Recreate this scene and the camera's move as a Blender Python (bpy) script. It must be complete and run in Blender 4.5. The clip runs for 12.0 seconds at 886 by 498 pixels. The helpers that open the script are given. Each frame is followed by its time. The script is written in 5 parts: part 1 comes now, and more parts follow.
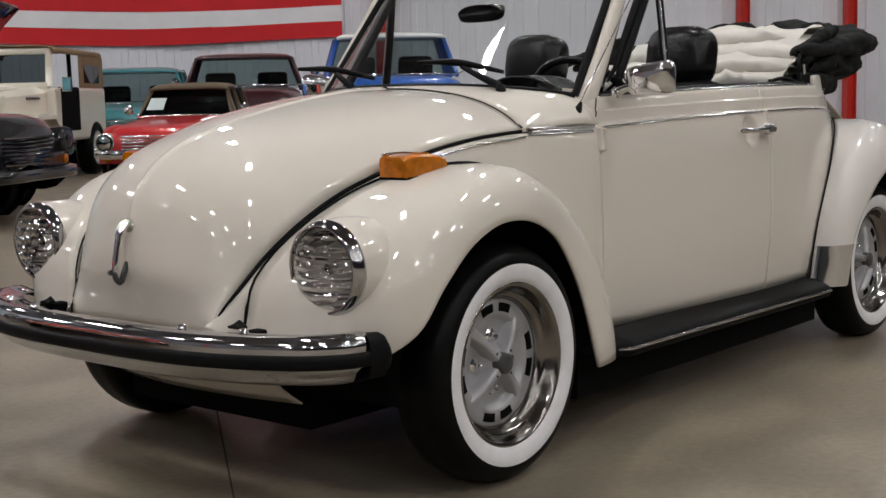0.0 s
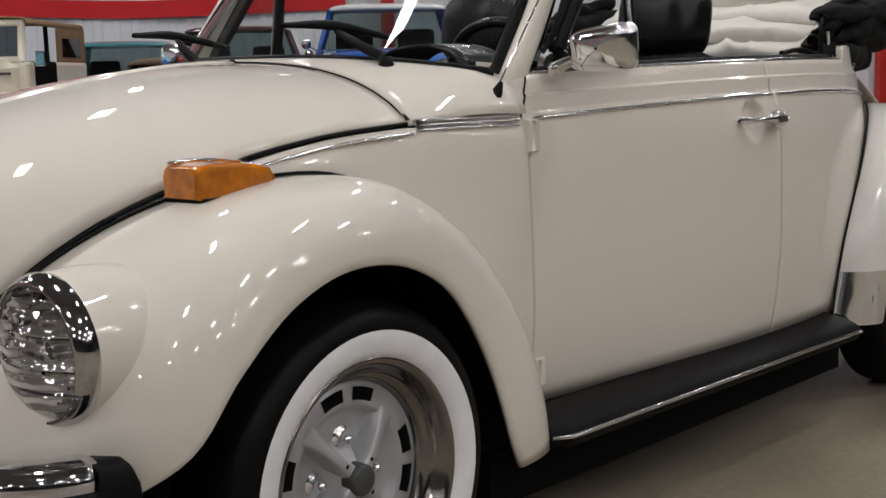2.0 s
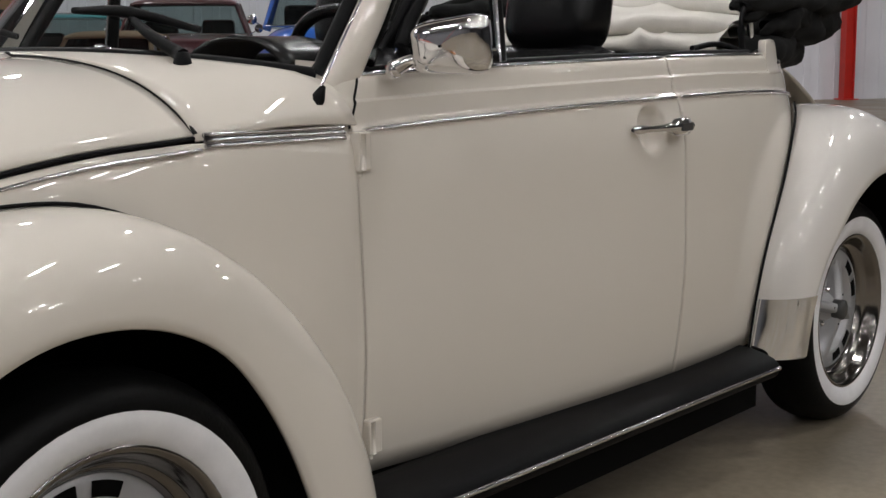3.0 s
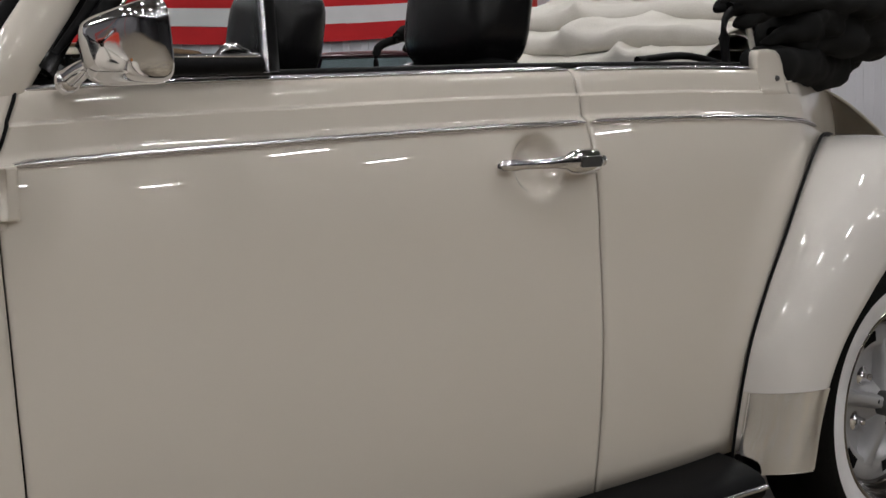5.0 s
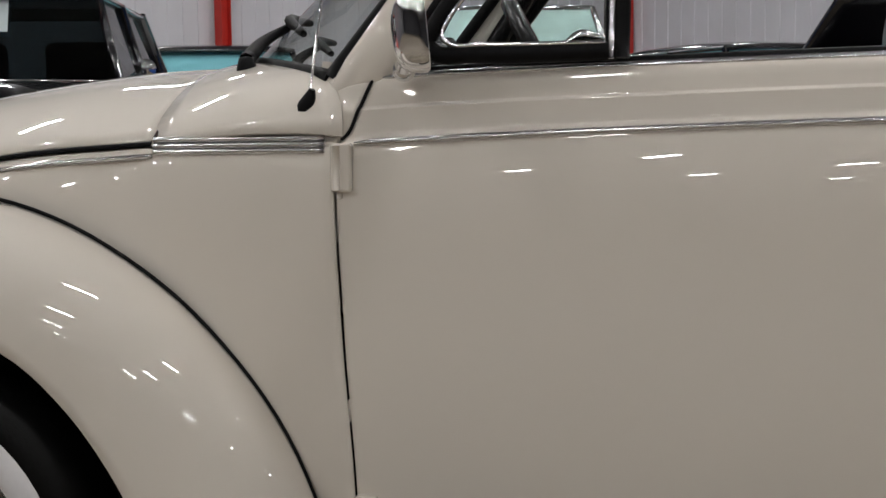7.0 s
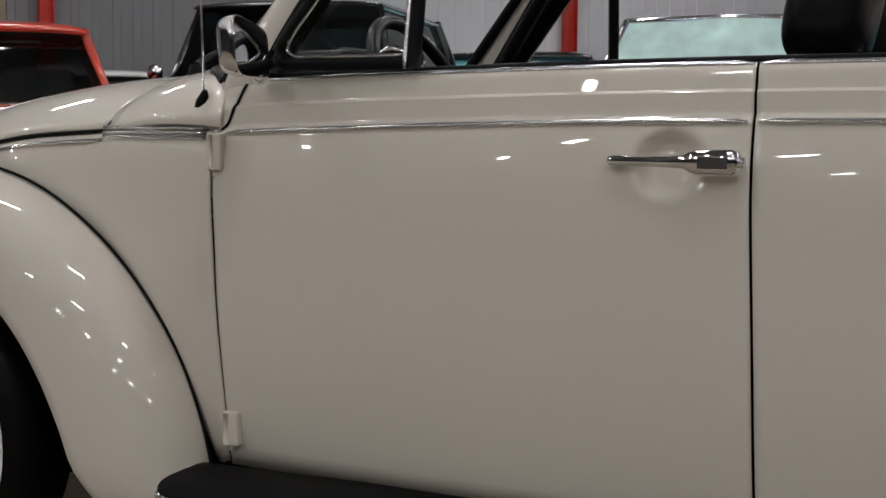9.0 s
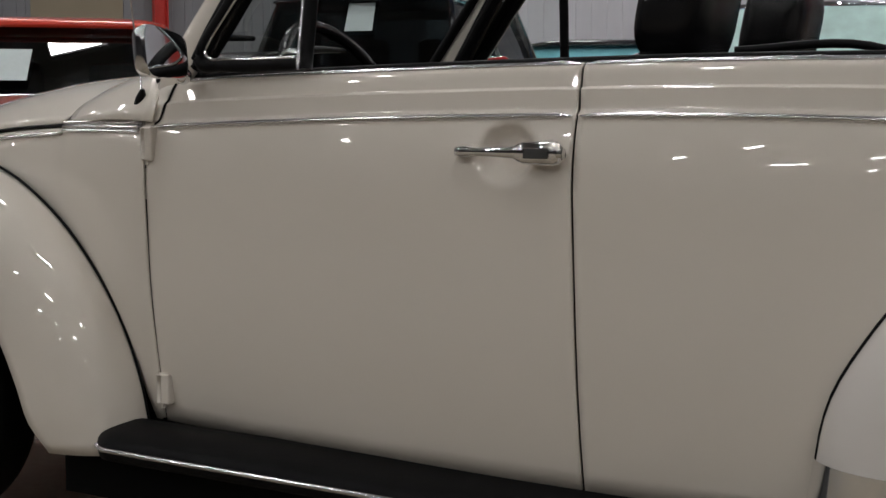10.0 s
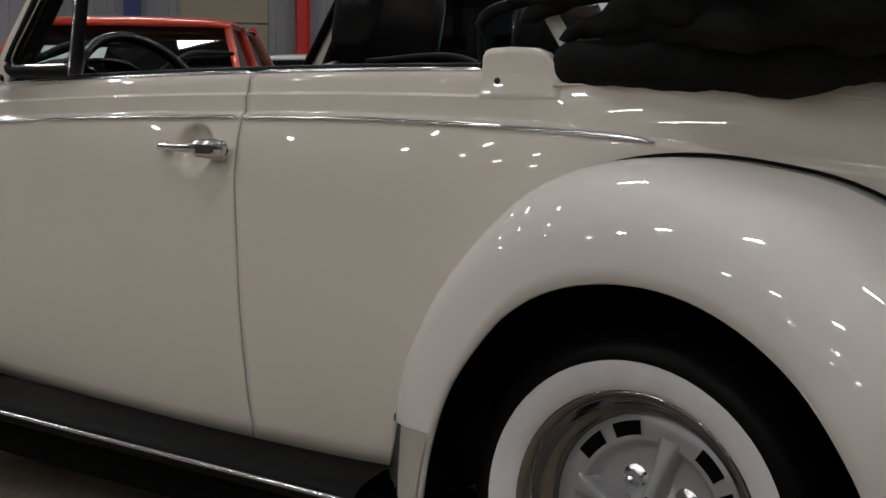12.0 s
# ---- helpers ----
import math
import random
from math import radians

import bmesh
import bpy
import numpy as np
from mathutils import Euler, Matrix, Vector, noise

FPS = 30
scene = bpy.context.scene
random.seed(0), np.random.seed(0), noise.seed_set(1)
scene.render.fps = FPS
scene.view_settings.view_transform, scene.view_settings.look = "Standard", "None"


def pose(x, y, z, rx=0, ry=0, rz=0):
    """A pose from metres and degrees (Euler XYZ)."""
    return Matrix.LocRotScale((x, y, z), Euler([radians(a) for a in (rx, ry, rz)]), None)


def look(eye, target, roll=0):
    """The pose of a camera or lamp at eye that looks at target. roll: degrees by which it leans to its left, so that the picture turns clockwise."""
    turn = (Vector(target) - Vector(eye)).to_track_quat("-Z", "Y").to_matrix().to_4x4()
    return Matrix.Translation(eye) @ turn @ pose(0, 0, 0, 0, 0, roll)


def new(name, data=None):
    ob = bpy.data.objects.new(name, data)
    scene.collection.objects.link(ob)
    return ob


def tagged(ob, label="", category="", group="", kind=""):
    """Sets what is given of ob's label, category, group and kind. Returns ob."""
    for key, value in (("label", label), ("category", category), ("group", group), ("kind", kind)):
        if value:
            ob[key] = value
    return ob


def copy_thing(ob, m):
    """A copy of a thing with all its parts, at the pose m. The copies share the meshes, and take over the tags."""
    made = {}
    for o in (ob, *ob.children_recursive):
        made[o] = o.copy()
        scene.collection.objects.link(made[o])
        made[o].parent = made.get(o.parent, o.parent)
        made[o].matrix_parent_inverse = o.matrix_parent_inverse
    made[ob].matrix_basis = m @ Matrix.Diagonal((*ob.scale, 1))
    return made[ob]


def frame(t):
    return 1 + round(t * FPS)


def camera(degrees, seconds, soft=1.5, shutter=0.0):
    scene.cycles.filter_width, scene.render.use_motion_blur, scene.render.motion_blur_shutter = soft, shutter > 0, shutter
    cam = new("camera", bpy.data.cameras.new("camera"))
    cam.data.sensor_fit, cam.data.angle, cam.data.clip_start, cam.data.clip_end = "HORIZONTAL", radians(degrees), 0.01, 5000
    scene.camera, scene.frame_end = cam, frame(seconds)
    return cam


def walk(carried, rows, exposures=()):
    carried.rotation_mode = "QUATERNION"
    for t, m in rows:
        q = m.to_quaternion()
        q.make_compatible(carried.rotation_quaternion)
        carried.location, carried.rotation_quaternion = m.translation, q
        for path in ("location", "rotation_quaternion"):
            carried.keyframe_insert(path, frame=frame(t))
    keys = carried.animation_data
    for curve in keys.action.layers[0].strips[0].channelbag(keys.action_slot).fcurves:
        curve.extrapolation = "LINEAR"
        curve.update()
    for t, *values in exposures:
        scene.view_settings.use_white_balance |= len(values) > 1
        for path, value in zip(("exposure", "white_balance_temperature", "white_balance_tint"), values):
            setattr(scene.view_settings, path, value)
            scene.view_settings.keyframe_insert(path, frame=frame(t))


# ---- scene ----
cam = camera(37.1, 12.0)
PATH = [
    (0, (-2.634, -2.713, 0.992), (-1.111, -1.437, 0.76), -1.3),
    (0.5, (-2.367, -2.554, 0.988), (-0.858, -1.261, 0.76), -1.4),
    (1, (-2.081, -2.413, 0.974), (-0.583, -1.108, 0.742), -1.6),
    (1.5, (-1.799, -2.293, 0.976), (-0.309, -0.983, 0.725), -1.2),
    (2, (-1.52, -2.227, 0.986), (-0.029, -0.922, 0.719), -1.2),
    (2.5, (-1.246, -2.164, 1.007), (0.252, -0.871, 0.718), -0.8),
    (3, (-0.97, -2.106, 1.026), (0.545, -0.837, 0.721), -0.4),
    (3.2, (-0.851, -2.097, 1.024), (0.666, -0.83, 0.719), -0.2),
    (4.8, (-0.067, -2.13, 0.95), (1.271, -0.661, 0.724), -1.3),
    (5, (0.012, -2.131, 0.948), (1.291, -0.609, 0.728), -1.4),
    (5.5, (0.298, -2.211, 0.946), (1.259, -0.469, 0.734), -1.2),
    (6, (0.564, -2.278, 0.96), (1.088, -0.361, 0.737), -0.6),
    (6.5, (0.76, -2.353, 0.928), (0.896, -0.367, 0.734), -0.4),
    (7, (0.969, -2.392, 0.913), (0.742, -0.414, 0.722), -0.8),
    (7.2, (1.053, -2.429, 0.88), (0.747, -0.459, 0.721), -0.6),
    (8.8, (1.821, -2.588, 0.895), (1.066, -0.744, 0.716), 0.5),
    (9, (1.915, -2.586, 0.897), (1.13, -0.755, 0.715), 0.5),
    (9.5, (2.167, -2.615, 0.907), (1.291, -0.827, 0.712), 0.5),
    (10, (2.419, -2.627, 0.913), (1.457, -0.885, 0.71), 0.2),
    (10.5, (2.671, -2.612, 0.918), (1.624, -0.92, 0.712), 0.4),
    (11, (2.927, -2.558, 0.933), (1.815, -0.91, 0.717), 0.0),
    (11.5, (3.183, -2.497, 0.939), (2.018, -0.886, 0.72), 0.1),
    (12, (3.4, -2.416, 0.942), (2.197, -0.834, 0.722), 0.5),
]
walk(cam, [(t, look(eye, aim, roll)) for t, eye, aim, roll in PATH],
     exposures=[(0, 0.07), (3, 0.0), (5.5, -0.15), (7, -0.15), (9, -0.34), (12, -0.49)])


# ---- world and light ----
world = bpy.data.worlds.new("hall_dark")
scene.world = world
world.use_nodes = True
world.node_tree.nodes["Background"].inputs[0].default_value = (0.9, 0.95, 1.0, 1)
world.node_tree.nodes["Background"].inputs[1].default_value = 0.03


# ---- materials ----
def mat(name, color, rough=0.5, metal=0.0, coat=0.0, vary=0.0, scale=6.0, bump=0.0, bscale=200.0, emit=None, power=0.0,
        trans=0.0, ior=1.45, spec=0.5, rvary=0.0):
    """Node material: base colour mottled at two scales, fine bump, optional coat, glass or light."""
    m = bpy.data.materials.new(name)
    m.use_nodes = True
    nt = m.node_tree
    b = nt.nodes["Principled BSDF"]
    b.inputs["Base Color"].default_value = (*color, 1)
    b.inputs["Roughness"].default_value = rough
    b.inputs["Metallic"].default_value = metal
    b.inputs["Coat Weight"].default_value = coat
    b.inputs["Coat Roughness"].default_value = 0.015
    b.inputs["Transmission Weight"].default_value = trans
    b.inputs["IOR"].default_value = ior
    b.inputs["Specular IOR Level"].default_value = spec
    if emit:
        b.inputs["Emission Color"].default_value = (*emit, 1)
        b.inputs["Emission Strength"].default_value = power
    if vary or bump or rvary:
        geo = nt.nodes.new("ShaderNodeTexCoord")
        n1 = nt.nodes.new("ShaderNodeTexNoise")
        n1.inputs["Scale"].default_value, n1.inputs["Detail"].default_value = scale, 6
        n2 = nt.nodes.new("ShaderNodeTexNoise")
        n2.inputs["Scale"].default_value, n2.inputs["Detail"].default_value = bscale, 3
        nt.links.new(geo.outputs["Object"], n1.inputs["Vector"])
        nt.links.new(geo.outputs["Object"], n2.inputs["Vector"])
        if vary:
            add = nt.nodes.new("ShaderNodeMath")
            add.operation = "MULTIPLY_ADD"
            nt.links.new(n2.outputs["Fac"], add.inputs[0])
            add.inputs[1].default_value = 0.35
            nt.links.new(n1.outputs["Fac"], add.inputs[2])
            ramp = nt.nodes.new("ShaderNodeMapRange")
            ramp.inputs["From Min"].default_value, ramp.inputs["From Max"].default_value = 0.45, 0.9
            ramp.inputs["To Min"].default_value, ramp.inputs["To Max"].default_value = 1 - vary, 1 + vary
            nt.links.new(add.outputs[0], ramp.inputs["Value"])
            mul = nt.nodes.new("ShaderNodeVectorMath")
            mul.operation = "SCALE"
            mul.inputs[0].default_value = color
            nt.links.new(ramp.outputs["Result"], mul.inputs["Scale"])
            nt.links.new(mul.outputs[0], b.inputs["Base Color"])
        if rvary:
            rr = nt.nodes.new("ShaderNodeMapRange")
            rr.inputs["From Min"].default_value, rr.inputs["From Max"].default_value = 0.3, 0.7
            rr.inputs["To Min"].default_value, rr.inputs["To Max"].default_value = max(0, rough - rvary), rough + rvary
            nt.links.new(n1.outputs["Fac"], rr.inputs["Value"])
            nt.links.new(rr.outputs["Result"], b.inputs["Roughness"])
        if bump:
            bp = nt.nodes.new("ShaderNodeBump")
            bp.inputs["Strength"].default_value = 1.0
            bp.inputs["Distance"].default_value = bump
            nt.links.new(n2.outputs["Fac"], bp.inputs["Height"])
            nt.links.new(bp.outputs["Normal"], b.inputs["Normal"])
    return m


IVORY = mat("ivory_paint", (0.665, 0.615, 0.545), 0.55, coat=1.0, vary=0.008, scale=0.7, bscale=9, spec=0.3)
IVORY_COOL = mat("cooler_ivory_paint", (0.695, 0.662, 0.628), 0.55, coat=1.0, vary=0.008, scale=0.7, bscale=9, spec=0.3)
CHROME = mat("chrome", (0.82, 0.82, 0.83), 0.07, 1.0, rvary=0.03, scale=15)
SATIN = mat("satin_bright_trim", (0.68, 0.67, 0.69), 0.2, 1.0)
RUBBER = mat("black_rubber", (0.005, 0.005, 0.0055), 0.5, vary=0.2, scale=20, bump=0.0003, bscale=300, spec=0.10)
TYRE = mat("tyre_rubber", (0.004, 0.004, 0.004), 0.38, vary=0.15, scale=25, bump=0.0006, bscale=150, spec=0.10)
WHITEWALL = mat("whitewall_rubber", (0.72, 0.71, 0.72), 0.5, vary=0.04, scale=30, bscale=150)
# Chrome with the dark reflections on the rim put into its brownish colour.
RIMCHROME = mat("rim_chrome_dark_reflection", (0.24, 0.225, 0.21), 0.15, 1.0, rvary=0.05, scale=20)
SILVER = mat("silver_wheel_paint", (0.40, 0.40, 0.41), 0.38, 0.35, vary=0.05, scale=20)
VINYL = mat("black_vinyl", (0.0045, 0.0045, 0.005), 0.27, spec=0.35, vary=0.15, scale=12, bump=0.0002, bscale=350)
CANVAS = mat("black_canvas", (0.008, 0.008, 0.008), 0.9, vary=0.2, scale=14, bump=0.0008, bscale=500, spec=0.2)
LINER = mat("grey_white_headliner", (0.62, 0.59, 0.54), 0.8, vary=0.07, scale=9, bump=0.0008, bscale=260)
AMBER = mat("amber_lens", (0.42, 0.125, 0.002), 0.16, coat=0.6, vary=0.30, scale=34, bump=0.0008, bscale=70)


def thin_glass(name, tint, gain=1.0, bump=0.0):
    """Thin pane: clear, with a Fresnel mirror on it."""
    m = bpy.data.materials.new(name)
    m.use_nodes = True
    nt = m.node_tree
    nt.nodes.remove(nt.nodes["Principled BSDF"])
    tr, gl, mix, fr = (nt.nodes.new("ShaderNode" + k) for k in ("BsdfTransparent", "BsdfGlossy", "MixShader", "LayerWeight"))
    tr.inputs["Color"].default_value = (*tint, 1)
    gl.inputs["Roughness"].default_value = 0.01
    fr.inputs["Blend"].default_value = 0.5
    pw, sc = nt.nodes.new("ShaderNodeMath"), nt.nodes.new("ShaderNodeMath")
    pw.operation, sc.operation = "POWER", "MULTIPLY_ADD"
    pw.inputs[1].default_value = 4.5
    sc.inputs[1].default_value, sc.inputs[2].default_value = 0.9, 0.05 * gain
    nt.links.new(fr.outputs["Facing"], pw.inputs[0])
    nt.links.new(pw.outputs[0], sc.inputs[0])
    nt.links.new(sc.outputs[0], mix.inputs[0])
    nt.links.new(tr.outputs[0], mix.inputs[1])
    nt.links.new(gl.outputs[0], mix.inputs[2])
    if bump:
        tc, wv, bp = (nt.nodes.new("ShaderNode" + k) for k in ("TexCoord", "TexWave", "Bump"))
        wv.inputs["Scale"].default_value, wv.inputs["Distortion"].default_value = 14, 3.0
        wv.bands_direction = "Z"
        bp.inputs["Distance"].default_value = bump
        nt.links.new(tc.outputs["Object"], wv.inputs["Vector"])
        nt.links.new(wv.outputs["Fac"], bp.inputs["Height"])
        for k in (gl, fr):
            nt.links.new(bp.outputs["Normal"], k.inputs["Normal"])
    nt.links.new(mix.outputs[0], nt.nodes["Material Output"].inputs[0])
    return m


GLASS = thin_glass("clear_glass", (0.93, 0.96, 0.95))
DARKGLASS = thin_glass("dark_car_glass", (0.14, 0.17, 0.18))
MIDGLASS = thin_glass("tinted_car_glass", (0.50, 0.57, 0.57))
TEALGLASS = mat("pale_teal_car_glass", (0.20, 0.50, 0.56), 0.08, coat=0.3)
# Opaque pale teal: a bright reflection painted as the windscreen's own colour.
PALEGLASS = mat("painted_reflection_glass", (0.62, 0.84, 0.80), 0.07, coat=0.5, vary=0.25, scale=2.5, bscale=9)
MIRROR = mat("mirror_silver", (0.85, 0.86, 0.88), 0.02, 1.0)
LENS = thin_glass("headlamp_glass", (0.62, 0.62, 0.63), 6.0, 0.010)
REFLECTOR = mat("lamp_reflector", (0.50, 0.50, 0.51), 0.06, 1.0)
# Darker chrome copies for bumper and bezel: dark reflections put into the colour.
BUMPERCHROME = mat("bumper_chrome_dark_reflection", (0.56, 0.56, 0.585), 0.06, 1.0)
BEZEL = mat("lamp_rim_chrome_dark_reflection", (0.50, 0.50, 0.51), 0.06, 1.0)
# Near-black for underbody parts; in gaps, slots and openings it paints their shade.
DARK = mat("gap_shade_and_dark_parts", (0.003, 0.003, 0.003), 0.9, spec=0.1)
GRAPHITE = mat("graphite_cap", (0.05, 0.05, 0.05), 0.4)
CONCRETE = mat("polished_concrete", (0.215, 0.180, 0.134), 0.40, spec=0.4, vary=0.40, scale=1.5, bump=0.0004, bscale=38, rvary=0.14)
JOINT = mat("dark_saw_cut", (0.05, 0.045, 0.04), 0.8)
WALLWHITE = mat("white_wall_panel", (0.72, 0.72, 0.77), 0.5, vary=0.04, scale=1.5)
REDSTEEL = mat("red_steel", (0.55, 0.03, 0.02), 0.4, vary=0.08, scale=5)
CEIL = mat("grey_ceiling", (0.16, 0.16, 0.165), 0.85, vary=0.08, scale=1)
# Wall panel with the shade of the dimmer stretch put into its grey.
SHADEWALL = mat("shaded_wall_panel", (0.20, 0.20, 0.215), 0.55, vary=0.06, scale=1.5)
TANDOOR = mat("tan_door_panel", (0.26, 0.215, 0.15), 0.5, vary=0.05, scale=2)
BLUESTEEL = mat("blue_steel", (0.015, 0.025, 0.12), 0.45, vary=0.08, scale=5)
# Dark grey for unseen walls, to hold down bounce light and reflections.
GREYWALL = mat("dark_unseen_wall_panel", (0.10, 0.10, 0.11), 0.6, vary=0.06, scale=1.5)
FLAGRED = mat("red_cloth", (0.62, 0.02, 0.025), 0.8, vary=0.06, scale=3, bump=0.001, bscale=300)
FLAGWHITE = mat("white_cloth", (0.80, 0.79, 0.80), 0.8, vary=0.05, scale=3, bump=0.001, bscale=300)
LAMP = mat("lamp_tube", (0.9, 0.9, 0.9), 0.5, emit=(0.985, 0.97, 0.965), power=146)


# ---- mesh tools ----
def interp(knots, x):
    """Smooth curve (Catmull-Rom on a monotone axis) through (x, value...) knots."""
    k = np.array(knots, float)
    x = np.atleast_1d(np.asarray(x, float))
    xs = k[:, 0]
    out = []
    for c in range(1, k.shape[1]):
        y = k[:, c]
        m = np.gradient(y, xs)
        i = np.clip(np.searchsorted(xs, x) - 1, 0, len(xs) - 2)
        h = xs[i + 1] - xs[i]
        t = np.clip((x - xs[i]) / h, 0, 1)
        out.append((2 * t**3 - 3 * t**2 + 1) * y[i] + (t**3 - 2 * t**2 + t) * h * m[i] + (3 * t**2 - 2 * t**3) * y[i + 1]
                   + (t**3 - t**2) * h * m[i + 1])
    return out[0] if len(out) == 1 else np.stack(out, -1)


def path(points, n):
    """n points evenly along a smooth curve through a few points."""
    p = np.array(points, float)
    s = np.r_[0, np.cumsum(np.linalg.norm(np.diff(p, axis=0), axis=1))]
    return interp(np.c_[s, p], np.linspace(0, s[-1], n))


def obj(name, verts, faces, material, parent=None, label="", smooth=True, solid=0.0, bevel=0.0):
    me = bpy.data.meshes.new(name)
    me.from_pydata([tuple(map(float, v)) for v in verts], [], [tuple(map(int, f)) for f in faces])
    me.materials.append(material)
    if smooth:
        for p in me.polygons:
            p.use_smooth = True
    me.update()
    ob = new(name, me)
    if parent is not None:
        ob.parent = parent
    if label:
        ob["label"] = label
    if solid:
        md = ob.modifiers.new("thickness", "SOLIDIFY")
        md.thickness, md.offset = solid, -1
    if bevel:
        md = ob.modifiers.new("edge", "BEVEL")
        md.width, md.segments, md.limit_method = bevel, 2, "ANGLE"
    return ob


def sheet_faces(m, n, wrap_u=False, wrap_v=False, flip=False):
    f = []
    for i in range(m - (0 if wrap_u else 1)):
        for j in range(n - (0 if wrap_v else 1)):
            a, b = i, (i + 1) % m
            c, d = j, (j + 1) % n
            q = (a * n + c, b * n + c, b * n + d, a * n + d)
            f.append(q[::-1] if flip else q)
    return f


def sheet(name, P, material, parent=None, label="", solid=0.0, wrap_u=False, wrap_v=False, flip=False, mirror=False, smooth=True, keep=None):
    P = np.array(P, float)
    if mirror:
        P[..., 1] *= -1
        flip = not flip
    m, n = P.shape[:2]
    v, f = P.reshape(-1, 3), sheet_faces(m, n, wrap_u, wrap_v, flip)
    if keep:
        f = [q for q in f if keep(v[list(q)].mean(0))]
    return obj(name, v, f, material, parent, label, smooth, solid)


def tube(name, points, r, material, parent=None, label="", seg=8, n=0, flat=1.0):
    """Round bar along a curve; r may be a number or a list that tapers; closed ends."""
    p = path(points, n) if n else np.array(points, float)
    k = len(p)
    rr = np.interp(np.linspace(0, 1, k), np.linspace(0, 1, np.size(r)), np.atleast_1d(r))
    t = np.gradient(p, axis=0)
    t /= np.linalg.norm(t, axis=1)[:, None] + 1e-9
    up = np.array([0, 0, 1.0]) if abs(t[:, 2]).mean() < 0.9 else np.array([1.0, 0, 0])
    a = np.cross(t, up)
    a /= np.linalg.norm(a, axis=1)[:, None] + 1e-9
    b = np.cross(a, t)
    ang = np.linspace(0, 2 * np.pi, seg, endpoint=False)
    P = p[:, None] + rr[:, None, None] * (np.cos(ang)[None, :, None] * a[:, None] * flat + np.sin(ang)[None, :, None] * b[:, None])
    v = P.reshape(-1, 3)
    f = sheet_faces(k, seg, wrap_v=True)
    f += [tuple(range(seg))[::-1], tuple(range((k - 1) * seg, k * seg))]
    return obj(name, v, f, material, parent, label)


def box(name, lo, hi, material, parent=None, label="", bevel=0.0, smooth=False):
    (x0, y0, z0), (x1, y1, z1) = lo, hi
    v = [(x, y, z) for x in (x0, x1) for y in (y0, y1) for z in (z0, z1)]
    f = [(0, 1, 3, 2), (4, 6, 7, 5), (0, 4, 5, 1), (2, 3, 7, 6), (0, 2, 6, 4), (1, 5, 7, 3)]
    return obj(name, v, f, material, parent, label, smooth, bevel=bevel)


def lathe(name, profile, material, parent=None, label="", seg=48, axis="y", at=(0, 0, 0), n=0):
    """Profile of (radius, offset along the axis) turned about an axis through a place."""
    pr = path(np.array(profile, float), n) if n else np.array(profile, float)
    a = np.linspace(0, 2 * np.pi, seg, endpoint=False)
    c, s = np.cos(a)[:, None], np.sin(a)[:, None]
    r, o = pr[None, :, 0], pr[None, :, 1]
    z = np.zeros((seg, 1))
    if axis == "y":
        P = np.stack([r * c, o + z, r * s], -1)
    elif axis == "x":
        P = np.stack([o + z, r * c, r * s], -1)
    else:
        P = np.stack([r * c, r * s, o + z], -1)
    return sheet(name, P + np.array(at, float), material, parent, label, wrap_u=True, flip=(axis == "y"))


def empty(name, at, label, category, group="", kind=""):
    e = new(name)
    e.empty_display_size = 0.1
    e.location = at
    return tagged(e, label, category, group, kind)


# ---- hall ----
ALONG, ACROSS = Vector((math.cos(radians(52)), math.sin(radians(52)), 0)), Vector((math.cos(radians(142)), math.sin(radians(142)), 0))
MID = Vector((0, -2.5, 0))


def hall(a, b, z=0.0):
    """Place in the hall: a metres towards the flag wall, b metres towards the side wall, z up."""
    p = MID + ALONG * a + ACROSS * b
    return (p.x, p.y, z)


floor = sheet("floor", [[hall(a, b) for b in (-36.2, 19.2)] for a in (-34.2, 23.2)], CONCRETE)
tagged(floor, "polished tan concrete hall floor", "floor", kind="structure")
for a0, b0, a1, b1 in ((-6.2, -20, -6.2, 17.9), (0.55, -20, 0.55, 17.9), (7.3, -20, 7.3, 17.9), (-20, 1.8, 21.9, 1.8), (-20, -4.9, 21.9, -4.9)):
    u = (ALONG if a0 != a1 else ACROSS) * 1.0
    w = Vector((-u.y, u.x, 0)) * 0.0025
    p0, p1 = Vector(hall(a0, b0, 0.0012)), Vector(hall(a1, b1, 0.0012))
    cut = obj("floor_joint", [p0 - w, p0 + w, p1 + w, p1 - w], [(3, 2, 1, 0)], JOINT, floor, smooth=False)
# Ceiling out of view, closes the hall; its dark grey limits bounce light.
ceiling = obj("ceiling", [hall(a, b, z) for z in (7.6, 7.8) for a, b in ((-34.2, -36.2), (23.2, -36.2), (23.2, 19.2), (-34.2, 19.2))],
              [(0, 1, 2, 3), (7, 6, 5, 4), (0, 4, 5, 1), (1, 5, 6, 2), (2, 6, 7, 3), (3, 7, 4, 0)], CEIL, smooth=False)
tagged(ceiling, "grey hall ceiling above rows of lamps", "ceiling", kind="structure")


def ribbed_wall(name, p, q, back, label, skin=None):
    """Sheet-metal wall with upright ribs between two floor places; back: the way out of the hall."""
    p, q, back = np.array(p), np.array(q), np.array(back)
    n = int(np.linalg.norm(q - p) / 0.30)
    cols = []
    for i in range(n):
        for f, d in ((0.0, 0.0), (0.80, 0.0), (0.84, -0.022), (0.94, -0.022), (0.98, 0.0)):
            cols.append(p + (q - p) * (i + f) / n + back * d)
    cols.append(q)
    P = [[(*c[:2], z) for z in (0.0, 7.6)] for c in cols]
    w = sheet(name, P, skin or WALLWHITE, smooth=False, solid=0.08)
    return tagged(w, label, "wall", kind="structure")


